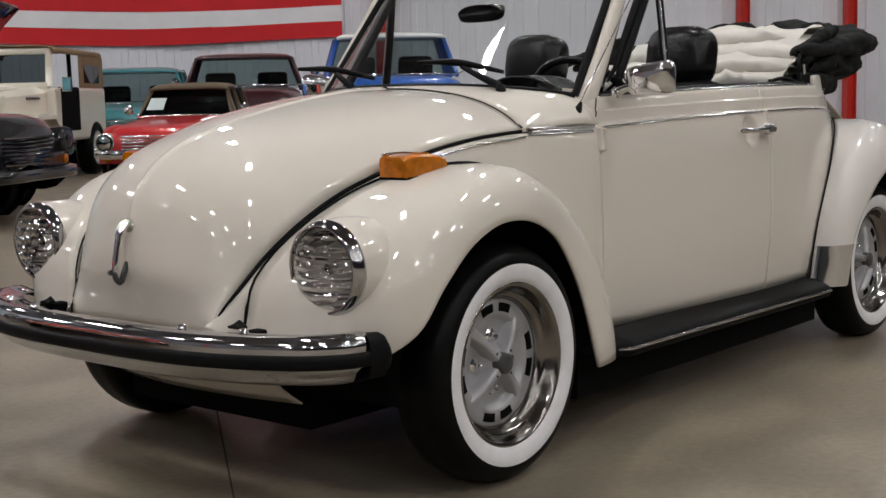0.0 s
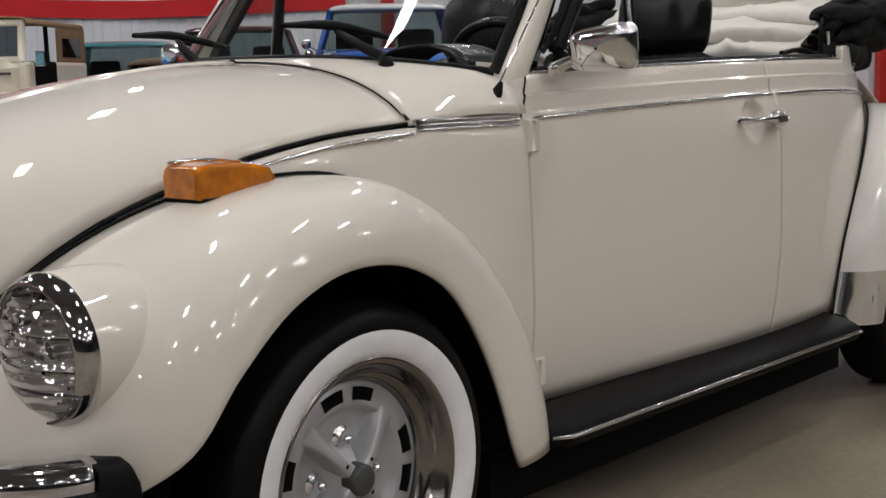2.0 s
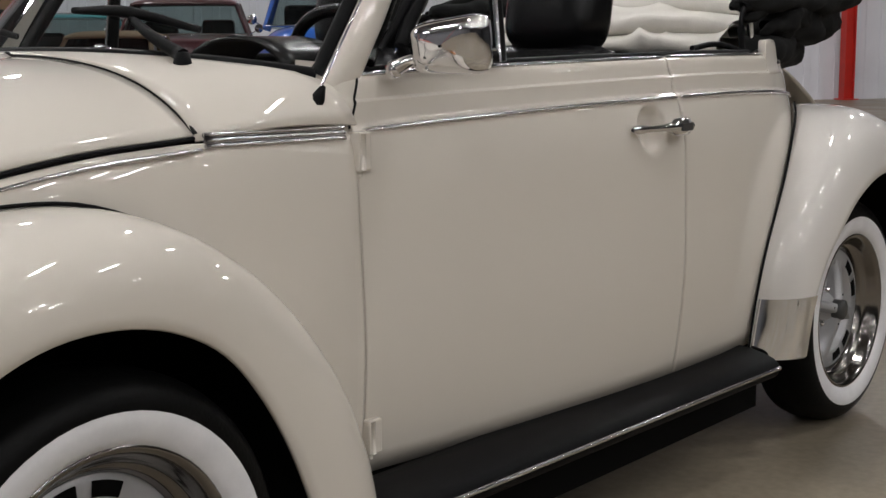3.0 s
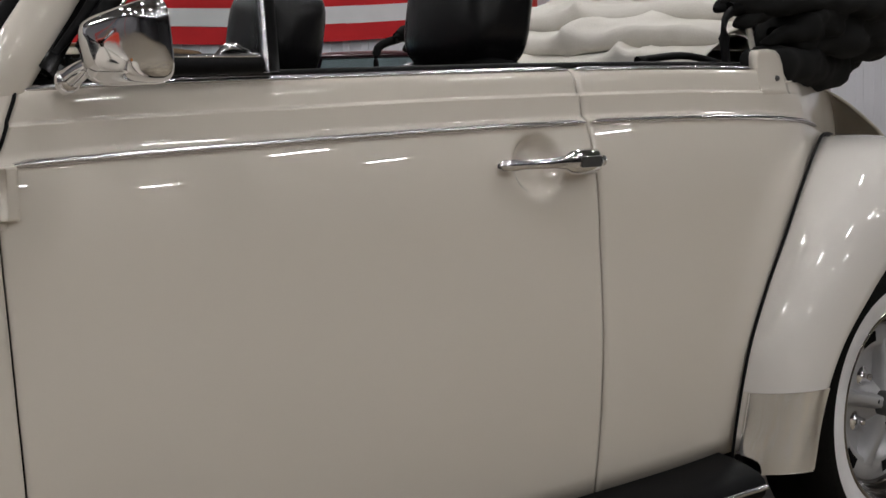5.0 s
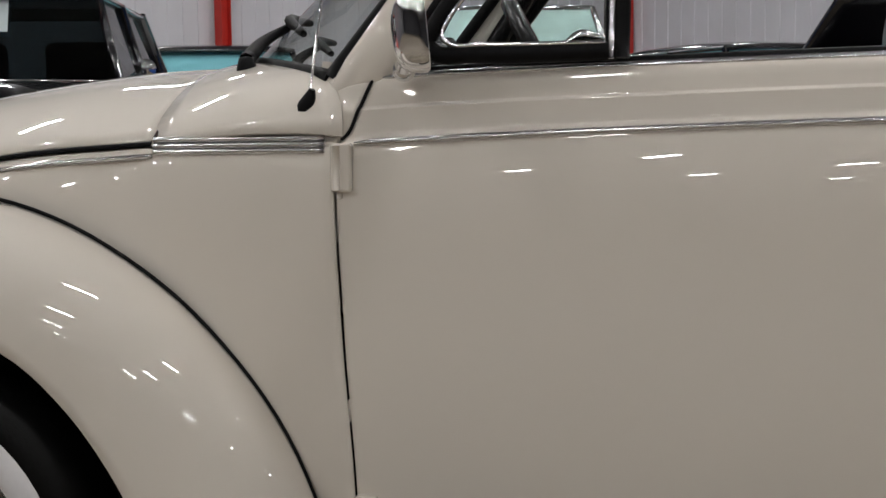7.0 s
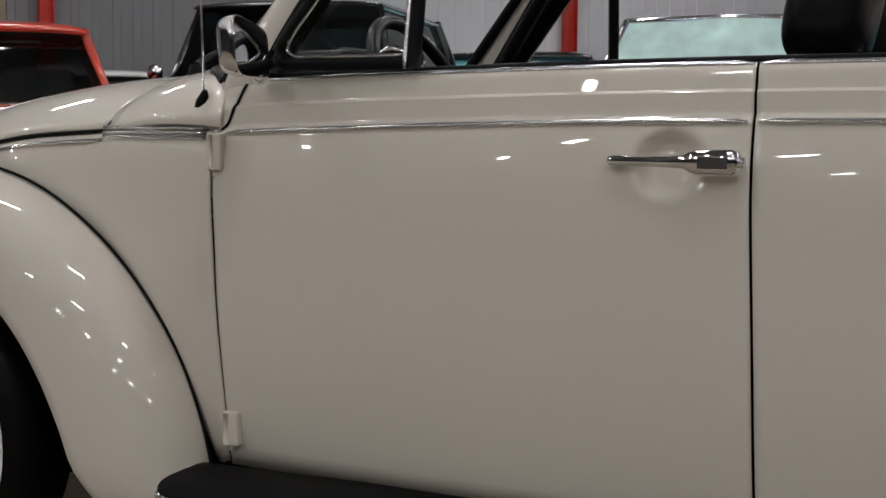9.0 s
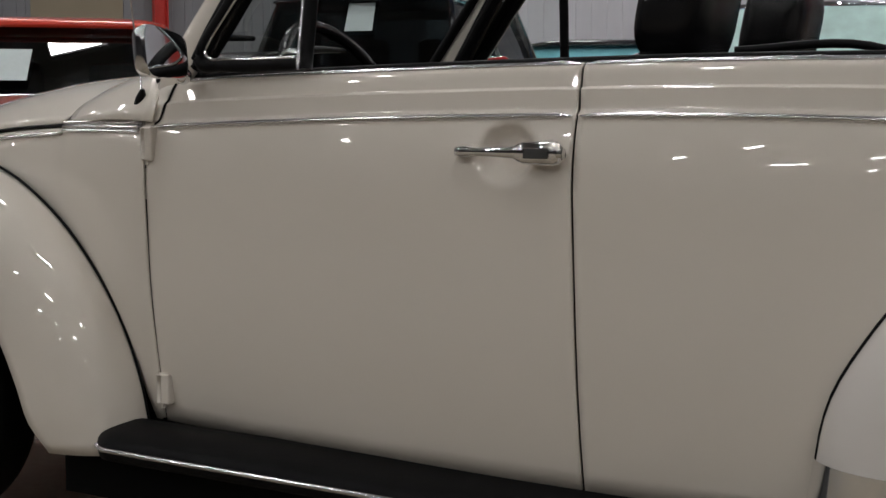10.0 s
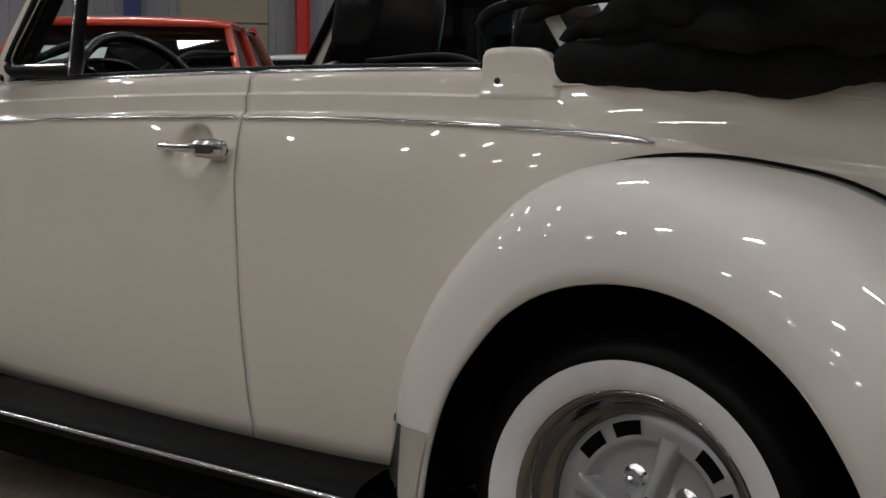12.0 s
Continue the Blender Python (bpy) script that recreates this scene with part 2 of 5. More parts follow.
ribbed_wall("wall_north", hall(22, -36), hall(22, 19), ALONG, "white ribbed sheet-metal hall wall")
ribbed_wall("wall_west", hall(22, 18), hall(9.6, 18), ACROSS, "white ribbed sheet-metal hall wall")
# Same west wall further on, coloured grey for the weaker light there.
ribbed_wall("wall_west_dim", hall(9.6, 18), hall(-34, 18), ACROSS, "ribbed sheet-metal hall wall, its dimmer stretch painted mid-grey", SHADEWALL)
# Two unseen walls added to close the hall, dark to dim the fill.
ribbed_wall("wall_south", hall(-33, 19), hall(-33, -36), -ALONG, "added unseen hall wall, ribbed, dark grey to cut bounce light", GREYWALL)
ribbed_wall("wall_east", hall(-34, -35), hall(22, -35), -ACROSS, "added unseen hall wall, ribbed, dark grey to cut bounce light", GREYWALL)


def column(x, y, turn):
    c = empty("steel_column", (x, y, 0), "red painted steel column at the wall", "column", "hall columns")
    c.rotation_euler = (0, 0, turn)
    for nm, lo, hi in (("flange", (-0.10, -0.10, 0.02), (0.10, -0.085, 7.6)), ("flange", (-0.10, 0.085, 0.02), (0.10, 0.10, 7.6)), ("web", (-0.012, -0.085, 0.02), (0.012, 0.085, 7.6)),
                       ("foot_plate", (-0.16, -0.16, 0.0), (0.16, 0.16, 0.02))):
        box(nm, lo, hi, REDSTEEL, c)


for a, b in ((21.75, -2.05), (21.75, -8.98), (21.75, -11.2), (21.75, 14.95), (21.75, 6.4), (21.75, -18.0)):
    column(*hall(a, b)[:2], radians(52))
for a, b in ((14.2, 17.75), (5.27, 17.75), (-3.7, 17.75)):
    column(*hall(a, b)[:2], radians(142))

bay = empty("sectional_door", (0, 0, 0), "tan sectional hall door, closed", "door")
for k in range(5):
    P = [[hall(a, 17.92 - o, 0.02 + 0.7 * k + z) for z, o in ((0.0, 0.0), (0.015, 0.03), (0.665, 0.03), (0.68, 0.0))] for a in (3.45, 4.75)]
    sheet("panel", P, TANDOOR, bay, solid=0.02, smooth=False)
post = empty("blue_post", (0, 0, 0), "dark blue steel post at the wall", "column")
obj("shaft", [hall(a, b, z) for z in (0.0, 7.6) for a, b in ((2.6, 17.6), (2.85, 17.6), (2.85, 17.9), (2.6, 17.9))], [(3, 2, 1, 0), (4, 5, 6, 7), (0, 1, 5, 4), (1, 2, 6, 5), (2, 3, 7, 6), (3, 0, 4, 7)], BLUESTEEL, post, smooth=False, bevel=0.01)
lamp_proto = empty("ceiling_lamp", hall(2.2, 2.4, 7.3), "white linear ceiling lamp fixture, switched on", "lamp", "hall lamps")
lamp_proto.rotation_euler = (0, 0, radians(52))
box("housing", (-0.62, -0.12, 0.02), (0.62, 0.12, 0.28), CEIL, lamp_proto, bevel=0.01)
box("diffuser", (-0.6, -0.10, -0.01), (0.6, 0.10, 0.018), LAMP, lamp_proto, "glowing white diffuser")
luck = random.Random(5)
for i in range(-3, 3):
    for j in range(-4, 3):
        off, draw = luck.uniform(-0.4, 0.4), luck.random()
        if (i, j) != (0, 0) and (draw > 0.08 or abs(i) + abs(j) < 3):
            copy_thing(lamp_proto, Matrix.Translation(hall(2.2 + 6.8 * i + off, 2.4 + 5.2 * j, 7.3)) @ pose(0, 0, 0, 0, 0, 52))

# striped banner on the far wall
flag = empty("striped_banner", hall(21.8, -1.5, 0), "large red and white striped cloth banner on the wall", "banner")
flag.location = (0, 0, 0)
for k in range(13):
    P = []
    for i in range(41):
        u = i / 40
        row = []
        for h in (0.0, 0.5, 1.0):
            z = 2.06 + 0.275 * (k + h) - 0.10 * math.sin(math.pi * u) * (1 - (k + h) / 13) + 0.01 * math.sin(9 * u + k)
            row.append(hall(21.82 + 0.03 * math.sin(14 * u + 0.25 * (k + h)), -1.35 + 7.0 * u, z))
        P.append(row)
    sheet("stripe", P, FLAGRED if k % 2 == 0 else FLAGWHITE, flag, "red cloth stripe" if k % 2 == 0 else "white cloth stripe")


# ---- the convertible ----
X0 = empty("convertible_car", (0, 0, 0), "ivory vintage rounded convertible with folded black top and whitewall tyres", "car")
HOOD_Y = [(-0.75, 0.17), (-0.6, 0.285), (-0.45, 0.365), (-0.3, 0.418), (-0.1, 0.473), (0.1, 0.508), (0.33, 0.522)]
HOOD_Z = [(-0.64, 0.45), (-0.59, 0.492), (-0.54, 0.549), (-0.487, 0.614), (-0.42, 0.677), (-0.3, 0.755), (-0.16, 0.812), (-0.03, 0.852),
          (0.1, 0.876), (0.33, 0.894)]
WIDTH = [(-0.65, 0.29), (-0.45, 0.385), (-0.3, 0.438), (-0.1, 0.498), (0.1, 0.535), (0.33, 0.553), (0.62, 0.597), (1.0, 0.638), (1.4, 0.664),
         (1.6, 0.668), (1.9, 0.66), (2.13, 0.632), (2.25, 0.595), (2.35, 0.55), (2.47, 0.49), (2.6, 0.425), (2.85, 0.29), (3.1, 0.10)]
TRIM_Z = [(0.3, 0.884), (0.62, 0.8855), (0.8, 0.8928), (1.0, 0.8996), (1.3, 0.9075), (1.6, 0.9114), (1.9, 0.9108), (2.17, 0.901), (2.33, 0.889),
          (2.45, 0.872), (3.0, 0.80)]
TOP_Z = [(0.6, 0.975), (0.68, 0.979), (1.09, 0.99), (1.56, 0.998), (1.76, 1.0), (2.13, 1.0), (2.4, 1.0), (3.0, 1.0), (3.2, 0.98)]


def side_point(x, k):
    """Point of the left body side: k from 0 at the sill over 1 at the moulding to 2 at the waist rail."""
    w, tz, top = interp(WIDTH, x)[0], interp(TRIM_Z, x)[0], interp(TOP_Z, x)[0]
    if k <= 1:
        z = 0.285 + (tz - 0.285) * k
        d = 0.034 * max(0, (0.62 - z) / 0.34) ** 2 + 0.022 * max(0, (z - 0.76) / 0.15) ** 2.2
    else:
        q = k - 1
        z = tz + (top - tz) * q
        d = 0.022 + np.interp(q, *zip(*[(0, 0.0), (0.03, 0.001), (0.12, 0.011), (0.15, 0.0118), (0.50, 0.0138), (0.505, 0.0142), (0.545, 0.0198), (0.55, 0.0202), (0.85, 0.026),
                            (0.95, 0.031), (1.0, 0.042)]))
        f = min(1, max(0, (x - 2.16) / 0.14))
        d = d * (1 - f) + (0.022 + 0.030 * q**1.6) * f
    dish = 0.030 * np.exp(-((((x - 1.450) / 0.046) ** 2 + ((z - 0.848) / 0.044) ** 2) ** 3))
    return np.array([x, -(w - d - dish), z])


KS = np.r_[np.linspace(0, 0.75, 13), np.linspace(0.78, 0.985, 18), 1.0, 1.03, 1.075, 1.12, 1.15, 1.2, 1.35, 1.48, 1.5, 1.505, 1.525, 1.545, 1.55, 1.57, 1.65, 1.75, 1.85, 1.92, 1.97, 2.0]


def side_panel(name, xa, xb, n, parent, ks=KS, mirror=False, label=""):
    """Panel between two upright edges, each given as x over k."""
    P = [[side_point(interp(xa, k)[0] * (1 - u) + interp(xb, k)[0] * u, k) for k in ks] for u in np.linspace(0, 1, n)]
    return sheet(name, P, IVORY, parent, label, solid=0.006, mirror=mirror, flip=False, keep=lambda c: math.hypot(c[0] - 2.45, c[2] - 0.30) > 0.44)


DOOR_F = [(0, 0.635), (0.2, 0.634), (0.6, 0.622), (1.0, 0.619), (1.15, 0.631), (1.5, 0.646), (2.0, 0.667)]
DOOR_R = [(0, 1.586), (0.4, 1.58), (0.9, 1.569), (1.1, 1.568), (2, 1.566)]
for mir in (False, True):
    door = side_panel("door", DOOR_F, DOOR_R, 170, X0, mirror=mir)
    P = [[side_point(interp([(k, v + 0.005) for k, v in DOOR_R], k)[0] * (1 - u) + 3.05 * u, k) for k in KS] for u in np.r_[np.linspace(0, 0.5, 60), np.linspace(0.51, 1, 30)]]
    sheet("rear_quarter", P, IVORY, X0, solid=0.006, mirror=mir,
          keep=lambda c: math.hypot(c[0] - 2.45, c[2] - 0.30) > 0.44)
    # black sheet behind the shut lines, added as the shade inside the gaps
    P = [[side_point(x, k) + np.array([0, 0.036 if 1.3 < x < 1.58 else 0.011, 0]) for k in KS] for x in np.linspace(0.627, 2.13, 30)]
    sheet("shut_line_shade", P, DARK, X0, mirror=mir)


def wing(name, bead, arch, power, bump, mirror, front=False):
    """Wing lofted from its bead on the body to the lip of the wheel opening."""
    n, m = 56, 22
    soft = 0.0 if front else 0.42
    B, A = path(bead, n), path(arch, n)
    rows = []
    for i in range(n):
        row = []
        for j in range(m):
            f = j / (m - 1) * np.pi / 2
            lead = max(0, 1 - i / n / 0.30) if front else 0
            pw = power + soft * max(0, 1 - i / n / 0.45) + (0.16 * min(1, max(0, (i / n - 0.35) / 0.3)) if front else 0)
            c, s = np.cos(f) ** (pw + 0.85 * lead), np.sin(f) ** pw
            p = np.array([A[i][0] + (B[i][0] - A[i][0]) * c, B[i][1] + (A[i][1] - B[i][1]) * s, A[i][2] + (B[i][2] - A[i][2]) * c])
            out = np.array([B[i][0] - A[i][0], 0, B[i][2] - A[i][2]])
            out /= np.linalg.norm(out) + 1e-6
            row.append(p + out * bump * np.sin(2 * f) ** 1.5 * (1 if front else min(1, i / n / 0.4)))
        a = A[i]
        inn = np.array([B[i][0] - a[0], 0, B[i][2] - a[2]])
        inn /= np.linalg.norm(inn) + 1e-6
        row += [a + np.array([0, 0.005, 0]) - inn * 0.003, a + np.array([0, 0.012, 0]) - inn * 0.001, a + np.array([0, 0.014, 0]) + inn * 0.010]
        rows.append(row)
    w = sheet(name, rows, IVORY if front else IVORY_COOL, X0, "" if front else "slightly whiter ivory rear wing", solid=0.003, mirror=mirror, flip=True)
    tp = np.array(B)
    if mirror:
        tp = tp * (1, -1, 1)
    tube("wing_bead", tp + np.array([0, 0.004 if mirror else -0.004, 0.003]), 0.0031, RUBBER, w, seg=8)
    return w


FBEAD = [(-0.565, -0.33, 0.38), (-0.548, -0.34, 0.46), (-0.53, -0.352, 0.555), (-0.497, -0.372, 0.607), (-0.43, -0.40, 0.67), (-0.33, -0.437, 0.735),
         (-0.19, -0.478, 0.789), (-0.03, -0.52, 0.812), (0.1, -0.545, 0.808), (0.2, -0.552, 0.776), (0.29, -0.56, 0.728), (0.37, -0.566, 0.67),
         (0.44, -0.57, 0.6), (0.53, -0.575, 0.475), (0.575, -0.576, 0.37), (0.612, -0.58, 0.228)]
FARCH = [(-0.46, -0.62, 0.36), (-0.43, -0.68, 0.39), (-0.375, -0.735, 0.44), (-0.30, -0.765, 0.55), (-0.20, -0.77, 0.635), (-0.095, -0.768, 0.675),
         (0.005, -0.762, 0.679), (0.11, -0.75, 0.655), (0.20, -0.738, 0.607), (0.268, -0.73, 0.537), (0.327, -0.725, 0.447), (0.372, -0.722, 0.35), (0.397, -0.72, 0.285), (0.44, -0.705, 0.222)]
RBEAD = [(1.95, -0.635, 0.255), (1.965, -0.64, 0.36), (1.99, -0.65, 0.49), (2.045, -0.648, 0.592), (2.11, -0.64, 0.68), (2.183, -0.620, 0.755), (2.268, -0.59, 0.82),
         (2.343, -0.555, 0.849), (2.41, -0.52, 0.860), (2.48, -0.488, 0.860), (2.56, -0.45, 0.849), (2.67, -0.40, 0.82), (2.8, -0.35, 0.74), (2.92, -0.33, 0.6),
         (2.97, -0.33, 0.4)]
RARCH = [(2.07, -0.735, 0.25), (2.10, -0.742, 0.384), (2.142, -0.752, 0.481), (2.203, -0.763, 0.56), (2.263, -0.77, 0.62), (2.335, -0.775, 0.662),
         (2.451, -0.775, 0.687), (2.56, -0.775, 0.677), (2.646, -0.775, 0.643), (2.728, -0.775, 0.584), (2.809, -0.77, 0.476), (2.86, -0.74, 0.34)]
for mir in (False, True):
    wing("front_wing", FBEAD, FARCH, 0.75, 0.012, mir, True)
    wing("rear_wing", RBEAD, RARCH, 0.75, 0.012, mir)

# bonnet
CENTRE = [(0.345, 1.012), (0.2, 1.008), (0.05, 0.992), (-0.15, 0.958), (-0.34, 0.912), (-0.465, 0.868), (-0.55, 0.81), (-0.598, 0.74), (-0.619, 0.66),
          (-0.628, 0.60), (-0.629, 0.57), (-0.620, 0.545), (-0.606, 0.515), (-0.592, 0.46), (-0.588, 0.43)]
n = 60
cen = path([(x, 0, z) for x, z in CENTRE], n)
ex = path([(0.33, 0, 0.894), (0.1, 0, 0.876), (-0.03, 0, 0.852), (-0.16, 0, 0.812), (-0.3, 0, 0.755), (-0.42, 0, 0.677), (-0.487, 0, 0.614),
           (-0.54, 0, 0.549), (-0.583, 0, 0.492), (-0.598, 0, 0.463), (-0.602, 0, 0.43)], n)
rows = []
for i in range(n):
    ey = interp(HOOD_Y, ex[i][0])[0]
    row = []
    for t in np.r_[np.linspace(-1, -0.075, 22), np.linspace(-0.06, 0.06, 13), np.linspace(0.075, 1, 22)]:
        a = abs(t)
        g = 0.55 * a**2.0 + 0.45 * a**5
        x = cen[i][0] + (ex[i][0] - cen[i][0]) * g
        z = cen[i][2] + (ex[i][2] - cen[i][2]) * g
        rid = 0.005 * np.exp(-((t * ey) / 0.009) ** 2)
        row.append((x - rid * 0.4, t * ey, z + rid))
    rows.append(row)
hood = sheet("bonnet", rows, IVORY, X0, solid=0.006, flip=True)
# Dark tube draws the shaded gap between bonnet and scuttle.
tube("bonnet_gap_shade", [(p[0] + 0.0045, p[1], p[2] + 0.0005) for p in rows[0]], 0.0040, RUBBER, X0, seg=6)
for s in (-1, 1):
    tube("bonnet_seal", [(p[0], s * (interp(HOOD_Y, p[0])[0] + 0.002), p[2] - 0.006) for p in ex], 0.0034, RUBBER, X0)
# panels between bonnet edge, door and wing bead, and the apron below
NOSE_X = np.r_[0.628, 0.622, 0.6165, 0.6125, 0.6115, np.linspace(0.60, 0.36, 14), np.linspace(0.34, -0.1, 20), np.linspace(-0.13, -0.6, 26), -0.615, -0.62]
FB = np.array(FBEAD)
for mir in (False, True):
    P = []
    for x in NOSE_X:
        w = min(1, max(0, (x - 0.30) / 0.06))
        w = w * w * (3 - 2 * w)
        ht, hy = interp(HOOD_Z, min(x, 0.33))[0] - 0.012, interp(HOOD_Y, min(x, 0.33))[0] + 0.003
        if x > 0.62 - 1e-9:
            bx, by, bz = x, -0.57, 0.29
        elif x > -0.555:
            bz = interp(np.c_[FB[2:, 0], FB[2:, 2]], x)[0] - 0.015 if x > -0.53 else 0.555 - (-0.53 - x) * 4.4
            bx, by = x, -(interp(WIDTH, x)[0] - 0.004)
        else:
            bx, by, bz = -0.557, -0.335, 0.40
        col = []
        for v in np.linspace(0, 1, 18):
            za, zb = ht + (bz - ht) * v, (interp(TRIM_Z, x)[0] - 0.004) * (1 - v) + max(bz, 0.285) * v
            ya = -(hy + (-by - hy) * np.sin(v * np.pi / 2) ** 0.7)
            z = za * (1 - w) + zb * w
            d = 0.034 * max(0, (0.62 - z) / 0.34) ** 2 + 0.022 * max(0, (z - 0.76) / 0.15) ** 2.2
            yb = -(interp(WIDTH, x)[0] - d)
            k = (z - 0.285) / (interp(TRIM_Z, x)[0] - 0.285)
            sh = (interp(DOOR_F, min(1, max(0, k)))[0] - 0.0038 - 0.628) * max(0, (x - 0.36) / 0.268)
            lip = 0.0015 if x > 0.611 else 0.0
            col.append((x + (bx - x) * v + sh, ya * (1 - w) + yb * w - lip, z))
        P.append(col)
    sheet("front_quarter", P, IVORY, X0, solid=0.003, mirror=mir)
rows = []
for t in np.linspace(-1, 1, 31):
    y = 0.36 * t
    xf = -0.585 + 0.04 * t * t
    rows.append([(xf + 0.16 * (1 - v) ** 2, y, 0.235 + 0.21 * v) for v in np.linspace(0, 1, 10)])
sheet("front_apron", rows, IVORY, X0, solid=0.004)
# tail: rounded lid that closes the body behind the folded top
rows = []
mid = path([(2.22, 0.985), (2.6, 0.99), (2.95, 0.93), (3.14, 0.8), (3.22, 0.62), (3.2, 0.42), (3.12, 0.28)], 26)
for i, (x, z) in enumerate(mid):
    hw = interp([(0, 0.57), (0.2, 0.47), (0.4, 0.36), (0.7, 0.36), (1, 0.34)], i / 25)[0]
    rows.append([(x - 0.16 * abs(t) ** 2.5 * min(1, i / 8), hw * t, z - 0.015 * t * t) for t in np.linspace(-1, 1, 21)])
sheet("tail_panel", rows, IVORY, X0, solid=0.004, flip=True)
# scuttle panel between bonnet and windscreen
def glass_base(t):
    return np.array([0.365 + 0.235 * abs(t) ** 2.2, 0.53 * t, 1.015 - 0.04 * abs(t) ** 3])
SIDE_TURN = path([(0.548, 0.455, 0.992), (0.592, 0.515, 0.975), (0.618, 0.556, 0.94), (0.624, 0.582, 0.895)], 20)
rows = []
for t in np.linspace(-1, 1, 81):
    a = abs(t)
    g = 0.55 * a**2.0 + 0.45 * a**5
    p0 = np.array([0.348 - 0.0158 * g, 0.524 * t, 1.012 - 0.118 * g])
    if a < 0.82:
        p1 = glass_base(t / 0.82 * 0.87) + np.array([0.0, 0, 0])
    else:
        p1 = np.array([np.interp((a - 0.82) / 0.18, np.linspace(0, 1, 20), SIDE_TURN[:, c]) for c in range(3)]) * (1, np.sign(t), 1)
    if a > 0.94:
        p0 = p0 + np.array([0, 0, -0.012 * (a - 0.94) / 0.06])
    bul = 0.010 * a**3
    rows.append([p0 + (p1 - p0) * v + np.array([0, np.sign(t) * bul * np.sin(np.pi * v), bul * np.sin(np.pi * v)]) for v in np.linspace(0, 1, 10)])
sheet("scuttle", rows, IVORY, X0, solid=0.006)
for s in (-1, 1):
    box("scuttle_corner", (0.60, s * 0.552 - 0.014, 0.865), (0.638, s * 0.552 + 0.014, 0.918), IVORY, X0, bevel=0.012)


# ---- wheels ----
def wheel(at, side, spin=0.0):
    w = new("wheel")
    w.parent = X0
    w.matrix_basis = pose(*at, 0, 0, 180 if side > 0 else 0) @ pose(0, 0, 0, 0, -spin, 0)
    # outer face looks to -y
    lathe("tyre", [(0.205, 0.045), (0.225, 0.07), (0.262, 0.082), (0.292, 0.07), (0.303, 0.045), (0.306, 0.0), (0.303, -0.045), (0.293, -0.066),
                   (0.285, -0.074), (0.262, -0.083), (0.255, -0.0835)], TYRE, w, n=40, seg=64)
    lathe("whitewall", [(0.258, -0.0845), (0.25, -0.086), (0.235, -0.085), (0.215, -0.078), (0.204, -0.066), (0.2, -0.05)], WHITEWALL, w,
          "white sidewall band", n=14, seg=64)
    lathe("rim", [(0.212, -0.066), (0.213, -0.072), (0.208, -0.077), (0.202, -0.074), (0.190, -0.055), (0.182, -0.04), (0.172, -0.034), (0.165, -0.02),
                  (0.16, 0.02), (0.16, 0.05)], RIMCHROME, w, "polished trim ring", n=40, seg=64)
    lathe("disc", [(0.168, 0.01), (0.165, -0.018), (0.163, -0.0205), (0.126, -0.0205), (0.122, -0.019), (0.115, -0.006), (0.105, -0.001), (0.05, -0.004), (0.03, -0.03), (0.0, -0.03)], SILVER, w,
          "silver painted wheel disc")
    for i in range(4):
        a = np.pi * i / 2 + np.pi / 4
        d, e = np.array([np.cos(a), 0, np.sin(a)]), np.array([-np.sin(a), 0, np.cos(a)])
        P = []
        for s in np.linspace(0, 1, 12):
            c = d * (0.014 + 0.120 * s)
            hw = 0.0080 + 0.012 * s**4 + 0.004 * (1 - s) ** 3
            h = -0.050 + 0.028 * s**1.3
            P.append([c + e * hw * q + np.array([0, min(h + dq, 0.0), 0]) for q, dq in ((-1.8, 0.06), (-1.4, 0.020), (-1.05, 0.003), (-0.6, 0.0), (0.6, 0.0), (1.05, 0.003), (1.4, 0.020), (1.8, 0.06))])
        sheet("spoke", P, SILVER, w, flip=True)
        for off in (-0.25, 0.25):
            bb = a + np.pi / 4 + off
            P = [[(r * np.cos(bb + q), y, r * np.sin(bb + q)) for r, y in ((0.1315, -0.0205), (0.1325, -0.0225), (0.1535, -0.0225), (0.1545, -0.0205))] for q in np.linspace(-0.17, 0.17, 8)]
            sheet("slot", P, DARK, w, flip=True)
        b = a + np.pi / 4
        lathe("lug_nut", [(0.0, -0.026), (0.008, -0.024), (0.0095, -0.016), (0.010, -0.007), (0.017, -0.0055), (0.022, -0.003)], CHROME, w, "chrome wheel nut", seg=12,
              at=(0.065 * np.cos(b), 0, 0.065 * np.sin(b)))
        lathe("drain_hole", [(0.0, -0.0505), (0.0045, -0.0505)], DARK, w, seg=8, at=(0.040 * np.cos(a), 0.004, 0.040 * np.sin(a)))
    lathe("hub_cap", [(0.0, -0.060), (0.02, -0.059), (0.027, -0.055), (0.029, -0.04), (0.029, 0.0)], GRAPHITE, w, "dark plastic hub cap", seg=24)
    return w


for side in (-1, 1):
    wheel((0, side * 0.655, 0.308), side, spin=0.0)
    wheel((2.45, side * 0.615, 0.303), side, spin=30.0)

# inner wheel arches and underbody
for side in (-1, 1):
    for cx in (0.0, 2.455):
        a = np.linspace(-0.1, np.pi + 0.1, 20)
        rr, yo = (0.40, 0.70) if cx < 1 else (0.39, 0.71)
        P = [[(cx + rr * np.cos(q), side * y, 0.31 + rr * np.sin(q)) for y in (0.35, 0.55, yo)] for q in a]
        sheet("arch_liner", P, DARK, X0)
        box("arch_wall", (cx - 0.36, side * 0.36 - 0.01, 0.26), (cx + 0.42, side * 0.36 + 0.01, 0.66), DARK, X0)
# Pans hang lower than a real underbody, to block light under the car.
box("shading_floor_pan", (0.42, -0.64, 0.125), (2.0, 0.64, 0.24), DARK, X0)
